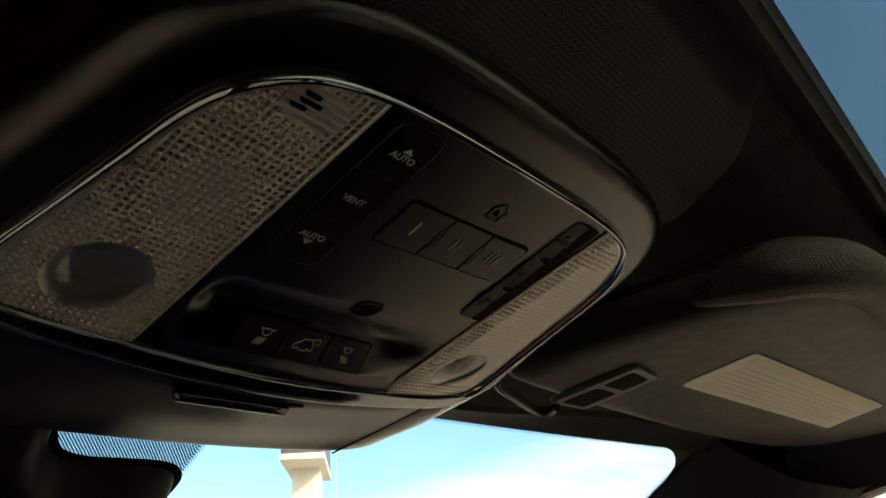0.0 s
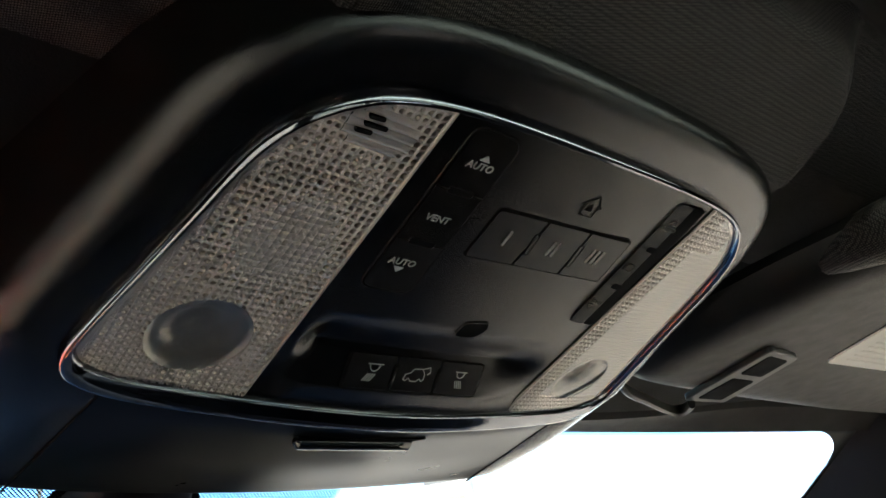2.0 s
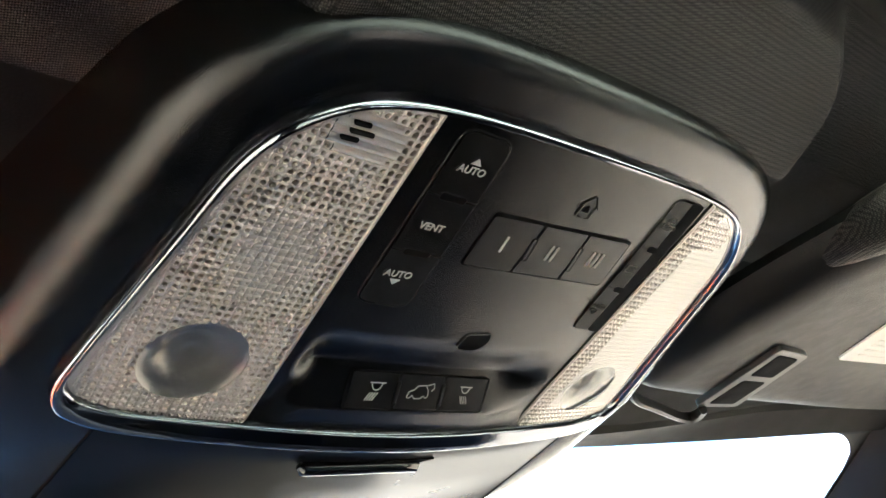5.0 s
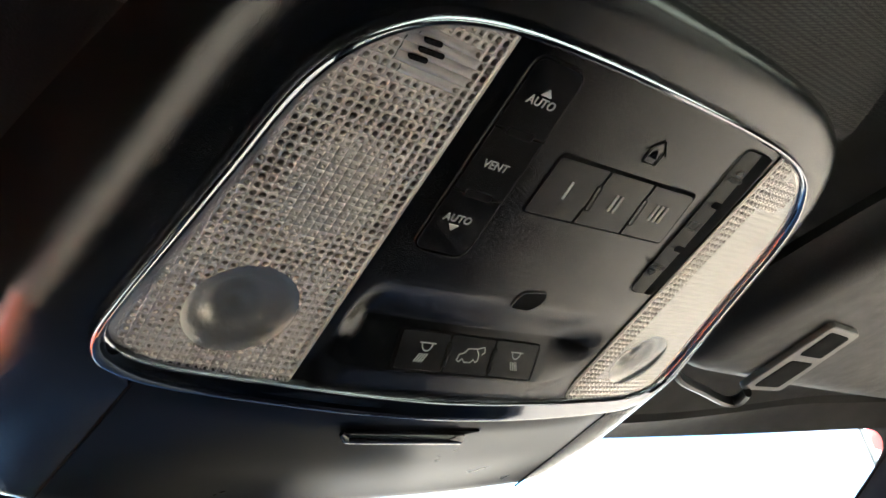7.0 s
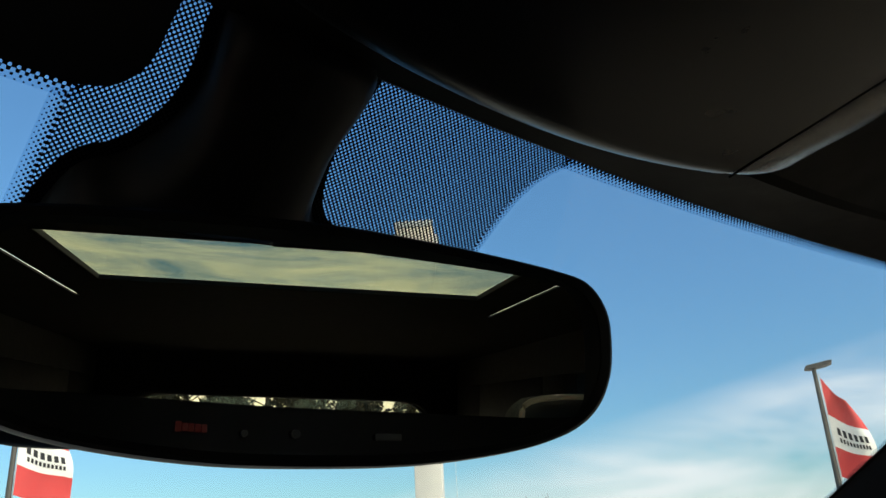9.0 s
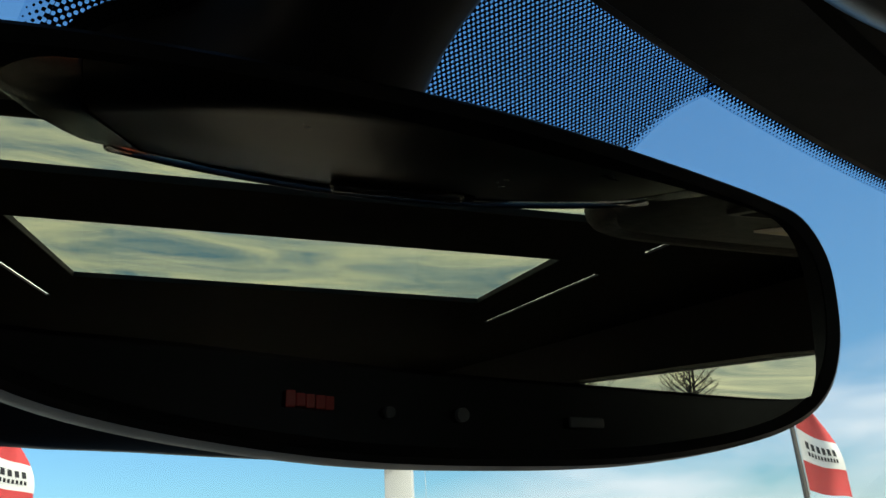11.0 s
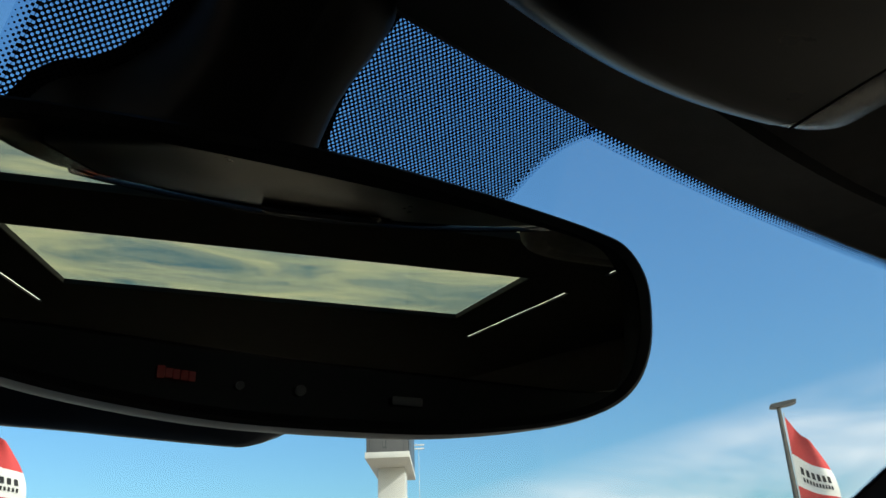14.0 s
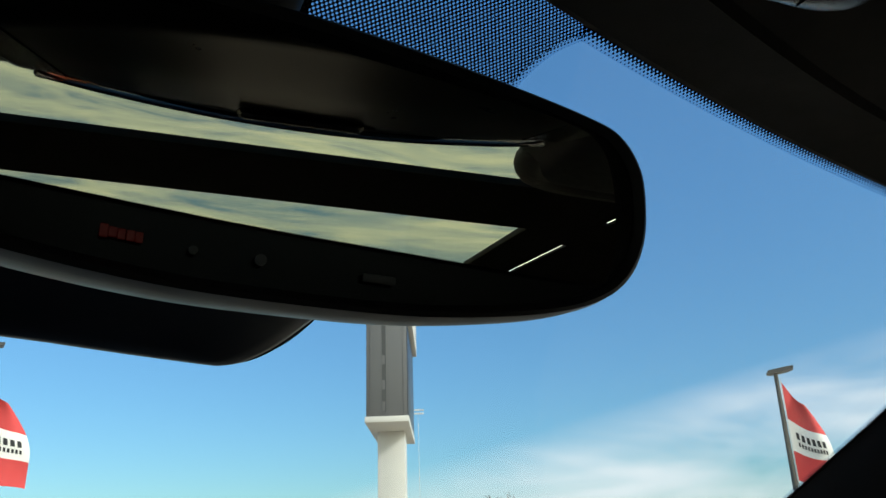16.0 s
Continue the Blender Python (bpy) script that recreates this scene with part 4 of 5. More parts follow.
def strip(q, w_cuts, uc, words, dim):
    """A row of three rocker switches flush in a rounded well; q: the well's corners, rear side first."""
    mk = M_KEYPRINT if dim else M_MARK
    A, B, C_, D = (Vector(p) for p in q)
    zc = crown((A.x + B.x) / 2, 0)

    def at(a, w):
        """A place across the well (0..1) at the depth w."""
        t = (w - A.y) / (D.y - A.y)
        return A.lerp(D, t).lerp(B.lerp(C_, t), a)
    face = lambda x, y: crown(x, 0) - zc
    tip = lambda x: 0.10 * max(0.0, x - A.x) if dim else 0.0
    rim = rounded(q, 0.0045)
    s = part("switch_strip", prism(rim, zc - 0.0001, zc + 0.002, crown=face), M_GAP, console, "black three-part rocker switch")
    part("well_edge", tube([(p.x, p.y, crown(p.x, 0) - 0.0001) for p in rim + rim[:1]], 0.00028 if not dim else 0.0002, 6), M_BUTTON, s)
    far = 1.0 if not dim else 0.56
    cuts = (A.y + 0.0006,) + w_cuts + (D.y - 0.0006,)
    for k in range(3):
        a, b = cuts[k] + (0.0001 if k else 0), cuts[k + 1] - (0.0001 if k < 2 else 0)
        e = 0.035
        o = [at(e, a), at(far - e, a), at(far - e, b), at(e, b)]
        r = [0.0036 if k == 0 else 0.0003, 0.0036 if k == 0 and not dim else 0.0004, 0.0036 if k == 2 and not dim else 0.0004, 0.0036 if k == 2 else 0.0003]
        # the ends of the rocker curl inwards
        curl = lambda x, y, k=k: face(x, y) - tip(x) + 0.0004 * (smooth01(cuts[0] + 0.006, cuts[0], y) + smooth01(cuts[3] - 0.006, cuts[3], y))
        bm = prism(rounded(o, r), zc - 0.0006, zc + 0.001, 0.0002, 2, crown=curl)
        bt = part("rocker", bm, M_GLOSS, s)
        for text, w in words[k]:
            if text in ("up", "down"):
                d = -1 if text == "up" else 1
                part("arrow", prism([(uc - 0.0016, w - d * 0.0009), (uc + 0.0016, w - d * 0.0009), (uc, w + d * 0.0009)], crown(uc, 0) - tip(uc) - 0.00085, crown(uc, 0) - tip(uc) - 0.0005), mk, bt, smooth=False)
            elif text == "pane":
                outline_mark("icon_line", [(uc - 0.0018, w - 0.0014), (uc + 0.0018, w - 0.0014), (uc + 0.0018, w + 0.0014), (uc - 0.0018, w + 0.0014)], crown(uc, 0) - tip(uc) - 0.0007, 0.00016, mk, bt)
            else:
                lettering("marking", text, 0.0031 if not dim else 0.0024, on_face(uc, w, crown(uc, 0) - tip(uc) - (0.00072 if not dim else 0.0009)), mk, bt)
        if k < 2:
            w = cuts[k + 1]
            n0, n1 = (0.26, 0.76) if not dim else (0.48, 1.02)
            o = [at(far * n0, w - 0.0010), at(far * n1, w - 0.0010), at(far * n1, w + 0.0012), at(far * n0, w + 0.0012)]
            pill = rounded(o, 0.0011)
            part("notch", prism(pill, zc - 0.00066 - 0.00006 * dim, zc + 0.001, crown=lambda x, y: face(x, y) - tip(x)), M_GAP, s, smooth=False)
            if dim:
                continue
            part("notch_lip", tube([(p.x, p.y, crown(p.x, 0) - 0.00062) for p in pill + pill[:1]], 0.00022, 6), M_BUTTON, s)
            for p0, p1 in ((at(0.03, w), at(far * n0, w + 0.0002)), (at(far * n1, w + 0.0002), at(far - 0.02, w))):
                part("notch_gap", tube([(p0.x, p0.y, crown(p0.x, 0) - 0.0006), (p1.x, p1.y, crown(p1.x, 0) - 0.0006)], 0.00026, 5), M_GAP, s)
    if dim:
        # the open trench beside the sunk keys
        o = rounded([at(far, A.y + 0.0004), at(0.985, A.y + 0.0004), at(0.985, D.y - 0.0004), at(far, D.y - 0.0004)], 0.0014)
        part("well_slot", prism(o, zc - 0.0009, zc + 0.001, crown=face), M_GAP, s, smooth=False)


strip([(-0.0470, -0.0170), (-0.0312, -0.0170), (-0.0285, 0.0395), (-0.0458, 0.0395)], (0.0018, 0.0200), -0.0387,
      ((("up", -0.0095), ("AUTO", -0.0068)), (("VENT", 0.0114),), (("AUTO", 0.0278), ("down", 0.0305))), False)
strip([(0.0358, -0.0172), (0.0498, -0.0172), (0.0528, 0.0388), (0.0384, 0.0388)], (0.0018, 0.0190), 0.0408,
      ((("up", -0.0098), ("AUTO", -0.0070)), (("pane", 0.0105),), (("AUTO", 0.0272), ("down", 0.0298))), True)


def home_buttons():
    zc = 0.0002
    A, B, C_, D = Vector((-0.0232, 0.0024)), Vector((0.0322, 0.0010)), Vector((0.0344, 0.0196)), Vector((-0.0226, 0.0212))
    h = part("opener_unit", prism(rounded([A, B, C_, D], 0.0018), zc - 0.00025, zc + 0.002), M_GAP, console, "garage door opener with three keys")
    g = 0.00045
    top, low = (0.0, 0.345, 0.668, 1.0), (0.0, 0.325, 0.666, 1.0)
    for k in range(3):
        q = [A.lerp(B, top[k]) + Vector((g, g * 2.2)), A.lerp(B, top[k + 1]) + Vector((-g, g * 2.2)), D.lerp(C_, low[k + 1]) + Vector((-g, -g)), D.lerp(C_, low[k]) + Vector((g, -g))]
        r = [0.0016 if k == 0 else 0.0003, 0.0016 if k == 2 else 0.0003, 0.0016 if k == 2 else 0.0003, 0.0016 if k == 0 else 0.0003]
        bt = part("key", prism(rounded(q, r), zc - 0.0005, zc + 0.001, 0.0002), M_BUTTON, h)
        cx, cy = ((-0.0136, 0.0116), (0.0051, 0.0113), (0.0231, 0.0103))[k]
        for j in range(k + 1):
            o = (j - k / 2) * 0.0021
            part("bar", prism([(cx + o - 0.0006, cy - 0.0027), (cx + o + 0.0001, cy - 0.0027), (cx + o + 0.00055, cy + 0.0027), (cx + o - 0.00015, cy + 0.0027)], zc - 0.0008, zc - 0.0003), (M_MARK, M_MARKMID, M_MARKMID)[k], bt, smooth=False)
    for xm, y0, y1 in ((-0.0037, 0.0074, 0.0157), (0.0152, 0.0071, 0.0163)):
        for nm, e, m, top in (("finger_slot", 0.0, M_GAP, 0.00060), ("slot_rib", 0.00042, M_BUTTON, 0.00066)):
            o = rounded([(xm - 0.0018 + e, y0 + e), (xm + 0.0003 - e, y0 + e), (xm + 0.0018 - e, y1 - e), (xm - 0.0003 + e, y1 - e)], 0.0010 - e)
            part(nm, prism(o, zc - top, zc + 0.001), m, h, smooth=False)


home_buttons()


def house_icon():
    for line in ([(0.0011, -0.0060), (0.0050, -0.0098), (0.0089, -0.0060)], [(0.0024, -0.0066), (0.0024, -0.0026), (0.0046, -0.0026)], [(0.0062, -0.0026), (0.0077, -0.0026), (0.0077, -0.0066)]):
        outline_mark("house_mark", line, -0.0002, 0.00018, M_GAP, panel, False)
    part("house_mark", prism([(0.0039, -0.0044), (0.0061, -0.0044), (0.0050, -0.0066)], -0.00035, 0.0002), M_GAP, panel, smooth=False)


house_icon()


def mic_hole():
    o = rounded([(-0.0018, 0.0525), (-0.0012, 0.0462), (0.0078, 0.0448), (0.0088, 0.0490), (0.0060, 0.0525)], 0.0016)
    part("microphone_slot", prism(o, -0.00025, 0.001), M_GAP, panel, "dark microphone slot")
    outline_mark("slot_lip", [(p.x, p.y) for p in o], -0.0002, 0.0003, M_BUTTON, panel)


mic_hole()


def front_buttons():
    """Reading lamp and tailgate keys on the steep face in front."""
    ang = math.degrees(math.atan2(-0.0068, 0.013))
    base = Matrix.Translation((-0.0012, 0.0735, 0.0004)) @ pose(0, 0, 0, ang)
    well = prism(rounded([(-0.0280, -0.0062), (0.0280, -0.0062), (0.0280, 0.0064), (-0.0280, 0.0064)], 0.0020), -0.0003, 0.001)
    well.transform(base)
    f = part("lamp_key_unit", well, M_GAP, console, "three small lamp and tailgate keys")
    edges = (-0.0274, -0.0096, 0.0084, 0.0274)
    for k in range(3):
        a, b = edges[k] + 0.0003, edges[k + 1] - 0.0003
        bm = prism(rounded([(a, -0.0058), (b, -0.0058), (b, 0.0058), (a, 0.0058)], 0.001), -0.0007, 0.001, 0.0002)
        bm.transform(base)
        bt = part("key", bm, M_BUTTON, f)
        c = (a + b) / 2
        lines = []
        if k != 1:
            # a lamp bowl under a bar, with slanting rays
            s, o = (1, 0.0) if k == 0 else (0.9, -0.0008)
            c += o
            lines.append([(c - s * 0.0018, -0.0026), (c + s * 0.0040, -0.0026)])
            lines.append([(c - s * 0.0010 + s * 0.0038 * (0.5 - 0.5 * math.cos(math.pi * a)), -0.0026 + s * 0.0024 * math.sin(math.pi * a)) for a in steps(0, 1, 8)])
            for r in range(4):
                x = c - s * 0.0008 + s * 0.0009 * r
                lines.append([(x, 0.0006), (x - (0.0016 if k == 0 else -0.0012), 0.0032)])
        else:
            lines.append([(c - 0.0048, 0.0016), (c - 0.0044, -0.0002), (c - 0.0026, -0.0008), (c - 0.0014, -0.0022), (c + 0.0018, -0.0024), (c + 0.0032, -0.0008), (c + 0.0034, 0.0012), (c + 0.0026, 0.0018),
                          (c + 0.0016, 0.0010), (c + 0.0006, 0.0020), (c - 0.0018, 0.0020), (c - 0.0028, 0.0010), (c - 0.0038, 0.0020), (c - 0.0048, 0.0016)])
            lines.append([(c + 0.0022, -0.0024), (c + 0.0048, -0.0032), (c + 0.0054, -0.0016), (c + 0.0044, -0.0006)])
        for ln in lines:
            bm = tube([(p[0], p[1], -0.00075) for p in ln], 0.0002, 5)
            bm.transform(base)
            part("icon_line", bm, M_MARK, bt, smooth=False)
        if k < 2:
            bm = prism(rounded([(edges[k + 1] - 0.0009, -0.0035), (edges[k + 1] + 0.0009, -0.0035), (edges[k + 1] + 0.0009, 0.0045), (edges[k + 1] - 0.0009, 0.0045)], 0.0007), -0.0010, 0.001, 0.0003)
            bm.transform(base)
            part("finger_slot", bm, M_GAP, f)
            bm = tube([(edges[k + 1], -0.0026, -0.0010), (edges[k + 1], 0.0036, -0.0010)], 0.0004, 6)
            bm.transform(base)
            part("slot_rib", bm, M_BUTTON, f)


front_buttons()

# ---- rear-view mirror ----
MIRROR_M = Matrix(((0.9613, 0.2746, -0.0240, 0.0), (-0.2756, 0.9576, -0.0838, 0.2353), (0.0, 0.0872, 0.9962, -0.1112), (0, 0, 0, 1)))


def rear_view_mirror():
    m = holder("rear_view_mirror", "black rounded rear-view mirror with red lit display", "rear-view mirror", MIRROR_M)
    half = [(0, -8.8), (30, -8.0), (60, -4.2), (80, 1.2), (92, 9), (98.5, 20), (100.3, 32), (99, 43), (92, 51.5), (80, 54.6), (55, 57.2), (25, 59.2), (0, 60)]
    cx = -0.0050
    loop = spline([(a * K, b * K) for a, b in half] + [(-a * K, b * K) for a, b in half[-2:0:-1]], True, 5)
    rows = []
    mid = Vector((0, 0.026))
    for sc, y in ((0.90, 0.0004), (0.955, -0.0012), (0.985, -0.0004), (1.0, 0.003), (1.0, 0.008), (0.97, 0.016), (0.86, 0.030), (0.6, 0.040), (0.02, 0.044)):
        rows.append([(cx + p.x * (1 - (1 - sc) * 0.45), y, mid.y + (p.y - mid.y) * sc) for p in loop])
    part("housing", skin(rows, close_u=True), M_MIRHOUSE, m, "rounded black plastic housing")
    # front plate under the glass, with the chin that carries the keys
    plate = [(cx + p.x * 0.95, mid.y + (p.y - mid.y) * 0.90) for p in loop]
    bm = prism(plate, 0.0, 0.002)
    bm.transform(Matrix(((1, 0, 0, 0), (0, 0, 1, 0.0004), (0, 1, 0, 0), (0, 0, 0, 1))))
    part("face_plate", bm, M_GLOSS, m, smooth=False)
    gl = [(-91, 10.5), (-60, 8.6), (-20, 6.9), (20, 6.4), (70, 6.2), (79.5, 10), (82, 22), (82, 36), (78, 46), (66, 50.2), (25, 51.8), (-35, 51.8), (-76, 50), (-88, 46), (-92, 36), (-93, 22)]
    g = [(p.x, p.y) for p in spline([(a * K, b * K) for a, b in gl], True, 4)]
    bm = prism(g, 0.0, 0.001)
    bm.transform(Matrix(((1, 0, 0, 0), (0, 0, 1, -0.0012), (0, 1, 0, 0), (0, 0, 0, 1))))
    part("mirror_glass", bm, M_MIRROR, m, "grey-tinted mirror glass", smooth=False)
    # chin: red segments and small keys
    for k, (w, z0, z1) in enumerate(((0.0015, 0.0002, 0.0028), (0.0015, 0.0004, 0.0024), (0.0014, 0.0002, 0.0023), (0.0015, 0.0001, 0.0022), (0.0014, 0.0, 0.0021))):
        part("display_segment", box(-0.0450 + k * 0.0016, -0.0450 + k * 0.0016 + w, -0.0008, -0.0003, z0, z1, 0.0002), M_REDGLOW, m, "red lit display segment", smooth=False)
    for x, r in ((-0.0278, 0.0009), (-0.0142, 0.0012)):
        bm = tube([(x, -0.0004, 0.0), (x, -0.0014, 0.0)], r, 14)
        part("round_key", bm, M_KEYDIM, m, "small grey round key")
    part("bar_key", box(0.0086, 0.0166, -0.0013, -0.0004, -0.0015, 0.0005, 0.0004), M_KEYDIM, m, "small grey oblong key")
    # ball arm to the cover
    part("arm", tube([(-0.004, 0.04, 0.03), (0.01, 0.065, 0.042), (0.015, 0.085, 0.05)], [0.016, 0.013, 0.014], 14), M_MIRHOUSE, m)


rear_view_mirror()


def sensor_cover():
    """Black cover that carries the mirror, standing on the glass."""
    c = holder("sensor_cover", "black plastic sensor cover behind the mirror", "sensor cover")

    edge = [(-0.034, -0.012), (-0.035, 0.02), (-0.038, 0.037), (-0.047, 0.053), (-0.057, 0.060), (-0.062, 0.070), (-0.066, 0.09), (-0.070, 0.12),
            (-0.068, 0.16), (-0.055, 0.182), (0.0, 0.1835), (0.06, 0.1835), (0.078, 0.182), (0.088, 0.173), (0.095, 0.158), (0.104, 0.12),
            (0.109, 0.085), (0.108, 0.073), (0.100, 0.0665), (0.085, 0.0645), (0.052, 0.0655), (0.034, 0.062), (0.025, 0.053), (0.020, 0.04),
            (0.017, 0.02), (0.016, -0.012)]
    loop = spline(edge, True, 4)
    rows = []
    for k, dep in ((1.0, 0.0006), (0.985, 0.006), (0.95, 0.012), (0.88, 0.018), (0.75, 0.023), (0.5, 0.026), (0.25, 0.027), (0.0, 0.0275)):
        row = []
        for p in loop:
            f = smooth01(0.045, 0.065, p.y)
            xc = -0.009 + 0.028 * f
            x = xc + (p.x - xc) * k
            s = p.y + (0.115 - p.y) * (1 - k) * 0.45 * f
            taper = (0.75 + 0.25 * smooth01(0.0, 0.05, p.y)) * (1 - 0.6 * smooth01(0.10, 0.18, s))
            row.append(glass_point(x, s, 0.0012 + dep * taper))
        rows.append(row)
    part("shell", skin(rows, close_u=True), M_MIRHOUSE, c, "moulded black cover shell")
    mid = Vector((0.015, 0.09))
    rim = [[glass_point(q.x, q.y, 0.0010) for q in offset_ring(loop, d)] for d in (-0.004, 0.002, 0.0045)]
    if (offset_ring(loop, 0.004)[20] - mid).length < (loop[20] - mid).length:
        rim = [[glass_point(q.x, q.y, 0.0010) for q in offset_ring(loop, d)] for d in (0.004, -0.002, -0.0045)]
    part("printed_rim", skin(rim, close_u=True), M_FRIT, c, "black printed rim on the glass")
    for pts in ([(-0.050, 0.060), (-0.042, 0.075), (-0.037, 0.085), (-0.034, 0.110)], [(0.032, 0.064), (0.033, 0.075), (0.031, 0.095)]):
        part("joint", tube([glass_point(x, s, 0.0225) for x, s in pts], 0.0012, 6), M_GAP, c)


sensor_cover()

# ---- sun visors ----


def sun_visor(sx, label):
    v = holder("sun_visor", label, "sun visor", None, "pair of sun visors")
    edge = [(0.129, 0.072), (0.142, 0.092), (0.20, 0.098), (0.29, 0.102), (0.384, 0.104), (0.50, 0.100), (0.56, 0.090), (0.605, 0.060), (0.615, 0.015),
            (0.60, -0.040), (0.54, -0.068), (0.40, -0.074), (0.25, -0.075), (0.170, -0.070), (0.141, -0.055), (0.130, -0.02), (0.126, 0.03)]
    off = 0.0 if sx > 0 else 0.085
    loop = spline([(sx * (a + off * (0.615 - a) / 0.49), b) for a, b in edge], True, 5)
    mid = Vector((sx * 0.36, 0.015))
    zb = lambda p: -0.0009 - 0.09 * p.y

    def inset(p, d):
        q = p - mid
        return mid + Vector((q.x * (1 - d / 0.235), q.y * (1 - d / 0.088)))
    rows = []
    for d, up in ((0.0879, 0.0), (0.045, 0.0), (0.022, 0.0002), (0.016, 0.0011), (0.010, 0.0031), (0.005, 0.0064), (0.0015, 0.0110), (0.0, 0.0150), (0.002, 0.0195), (0.012, 0.021), (0.080, 0.021)):
        r = []
        for p in loop:
            q = inset(p, d)
            r.append((q.x, q.y, zb(q) + up))
        rows.append(r)
    body = part("body", skin(rows, close_u=True), M_VISOR, v, "charcoal visor board with rolled edge")
    # rolled cloth along the rear edge
    roll = [(sx * a, b, -0.0009 - 0.09 * b + 0.011) for a, b in [(0.138, 0.0), (0.141, -0.032), (0.155, -0.055), (0.19, -0.067), (0.28, -0.072), (0.42, -0.071), (0.55, -0.064)]]
    if sx > 0:
        n = len(spline(roll, False, 6))
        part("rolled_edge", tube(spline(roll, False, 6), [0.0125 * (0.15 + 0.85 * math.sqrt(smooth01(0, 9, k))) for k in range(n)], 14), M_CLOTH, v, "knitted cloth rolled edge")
    if sx > 0:
        # paper label
        q = [(0.236, 0.037), (0.217, -0.010), (0.452, -0.021), (0.492, 0.027)]
        lb = part("label", prism(rounded(q, 0.004), -0.0009, 0.0, crown=lambda x, y: -0.09 * y - 0.0010), M_LABEL, v, "cream warning label with faint print", smooth=False)
        A, B, C_, D = (Vector(p) for p in q)

        def spot(a, b):
            return B.lerp(C_, a).lerp(A.lerp(D, a), b)
        part("heading_band", prism([spot(0.03, 0.04), spot(0.97, 0.04), spot(0.97, 0.20), spot(0.03, 0.20)], -0.0011, -0.0008, crown=lambda x, y: -0.09 * y - 0.0010), M_LABELYEL, lb, smooth=False)
        for k in range(7):
            b0 = 0.28 + 0.095 * k
            e = 0.94 if k % 3 else 0.80
            part("print_bar", prism([spot(0.05, b0), spot(e, b0), spot(e, b0 + 0.03), spot(0.05, b0 + 0.03)], -0.0011, -0.0008, crown=lambda x, y: -0.09 * y - 0.0010), M_LABELINK, lb, smooth=False)
    # clip plate with a pocket
    cp = rounded([(sx * 0.172, 0.033), (sx * 0.203, 0.035), (sx * 0.222, 0.088), (sx * 0.187, 0.090)], 0.004)
    slope = lambda x, y: -0.09 * y
    clip = part("clip_plate", prism(cp, -0.0035, -0.0005, 0.0008, crown=slope), M_CLIP, v, "dark grey clip plate")
    part("clip_pocket", prism(rounded([(sx * 0.178, 0.037), (sx * 0.198, 0.0385), (sx * 0.204, 0.056), (sx * 0.184, 0.056)], 0.002), -0.0038, -0.002, crown=slope), M_GAP, clip, smooth=False)
    part("clip_pocket", prism(rounded([(sx * 0.186, 0.061), (sx * 0.206, 0.061), (sx * 0.213, 0.084), (sx * 0.192, 0.085)], 0.002), -0.0038, -0.002, crown=slope), M_GAP, clip, smooth=False)
    # bent hook that holds the inner end
    hk = [(sx * 0.136, 0.088, -0.003), (sx * 0.144, 0.0925, -0.0082), (sx * 0.168, 0.0975, -0.0100), (sx * 0.192, 0.1030, -0.0112), (sx * 0.2005, 0.1022, -0.0117), (sx * 0.1985, 0.096, -0.0120), (sx * 0.192, 0.089, -0.0118)]
    bm = tube(spline(hk, False, 6), 0.0019, 8)
    for q in bm.verts:
        q.co.z += 0.55 * (q.co.z + 0.0105)
    part("hook", bm, M_CLIP, v, "bent dark grey hook")
    return v


sun_visor(1, "charcoal sun visor folded up, with cream paper label")
sun_visor(-1, "charcoal sun visor folded up, without label")

# ---- outside ----


def ground():
    xs, ys = steps(-400, 400, 40), steps(-400, 400, 40)
    def gz(x, y):
        return GROUND - 0.46 * smooth01(-4, -11, y)
    xs = sorted(set(xs + steps(-20, 20, 20)))
    ys = sorted(set(ys + steps(-20, 20, 40)))
    g = part("ground", skin([[(x, y, gz(x, y)) for x in xs] for y in ys]), M_CONCRETE)
    tagged(g, "weathered pale tan concrete car lot", "ground", kind="structure")


ground()


def polar(azimuth, dist, z=0.0):
    a = radians(azimuth)
    return Vector((math.sin(a) * dist, math.cos(a) * dist, z))


EYE = -0.15


def up(el, dist):
    return EYE + dist * math.tan(radians(el))


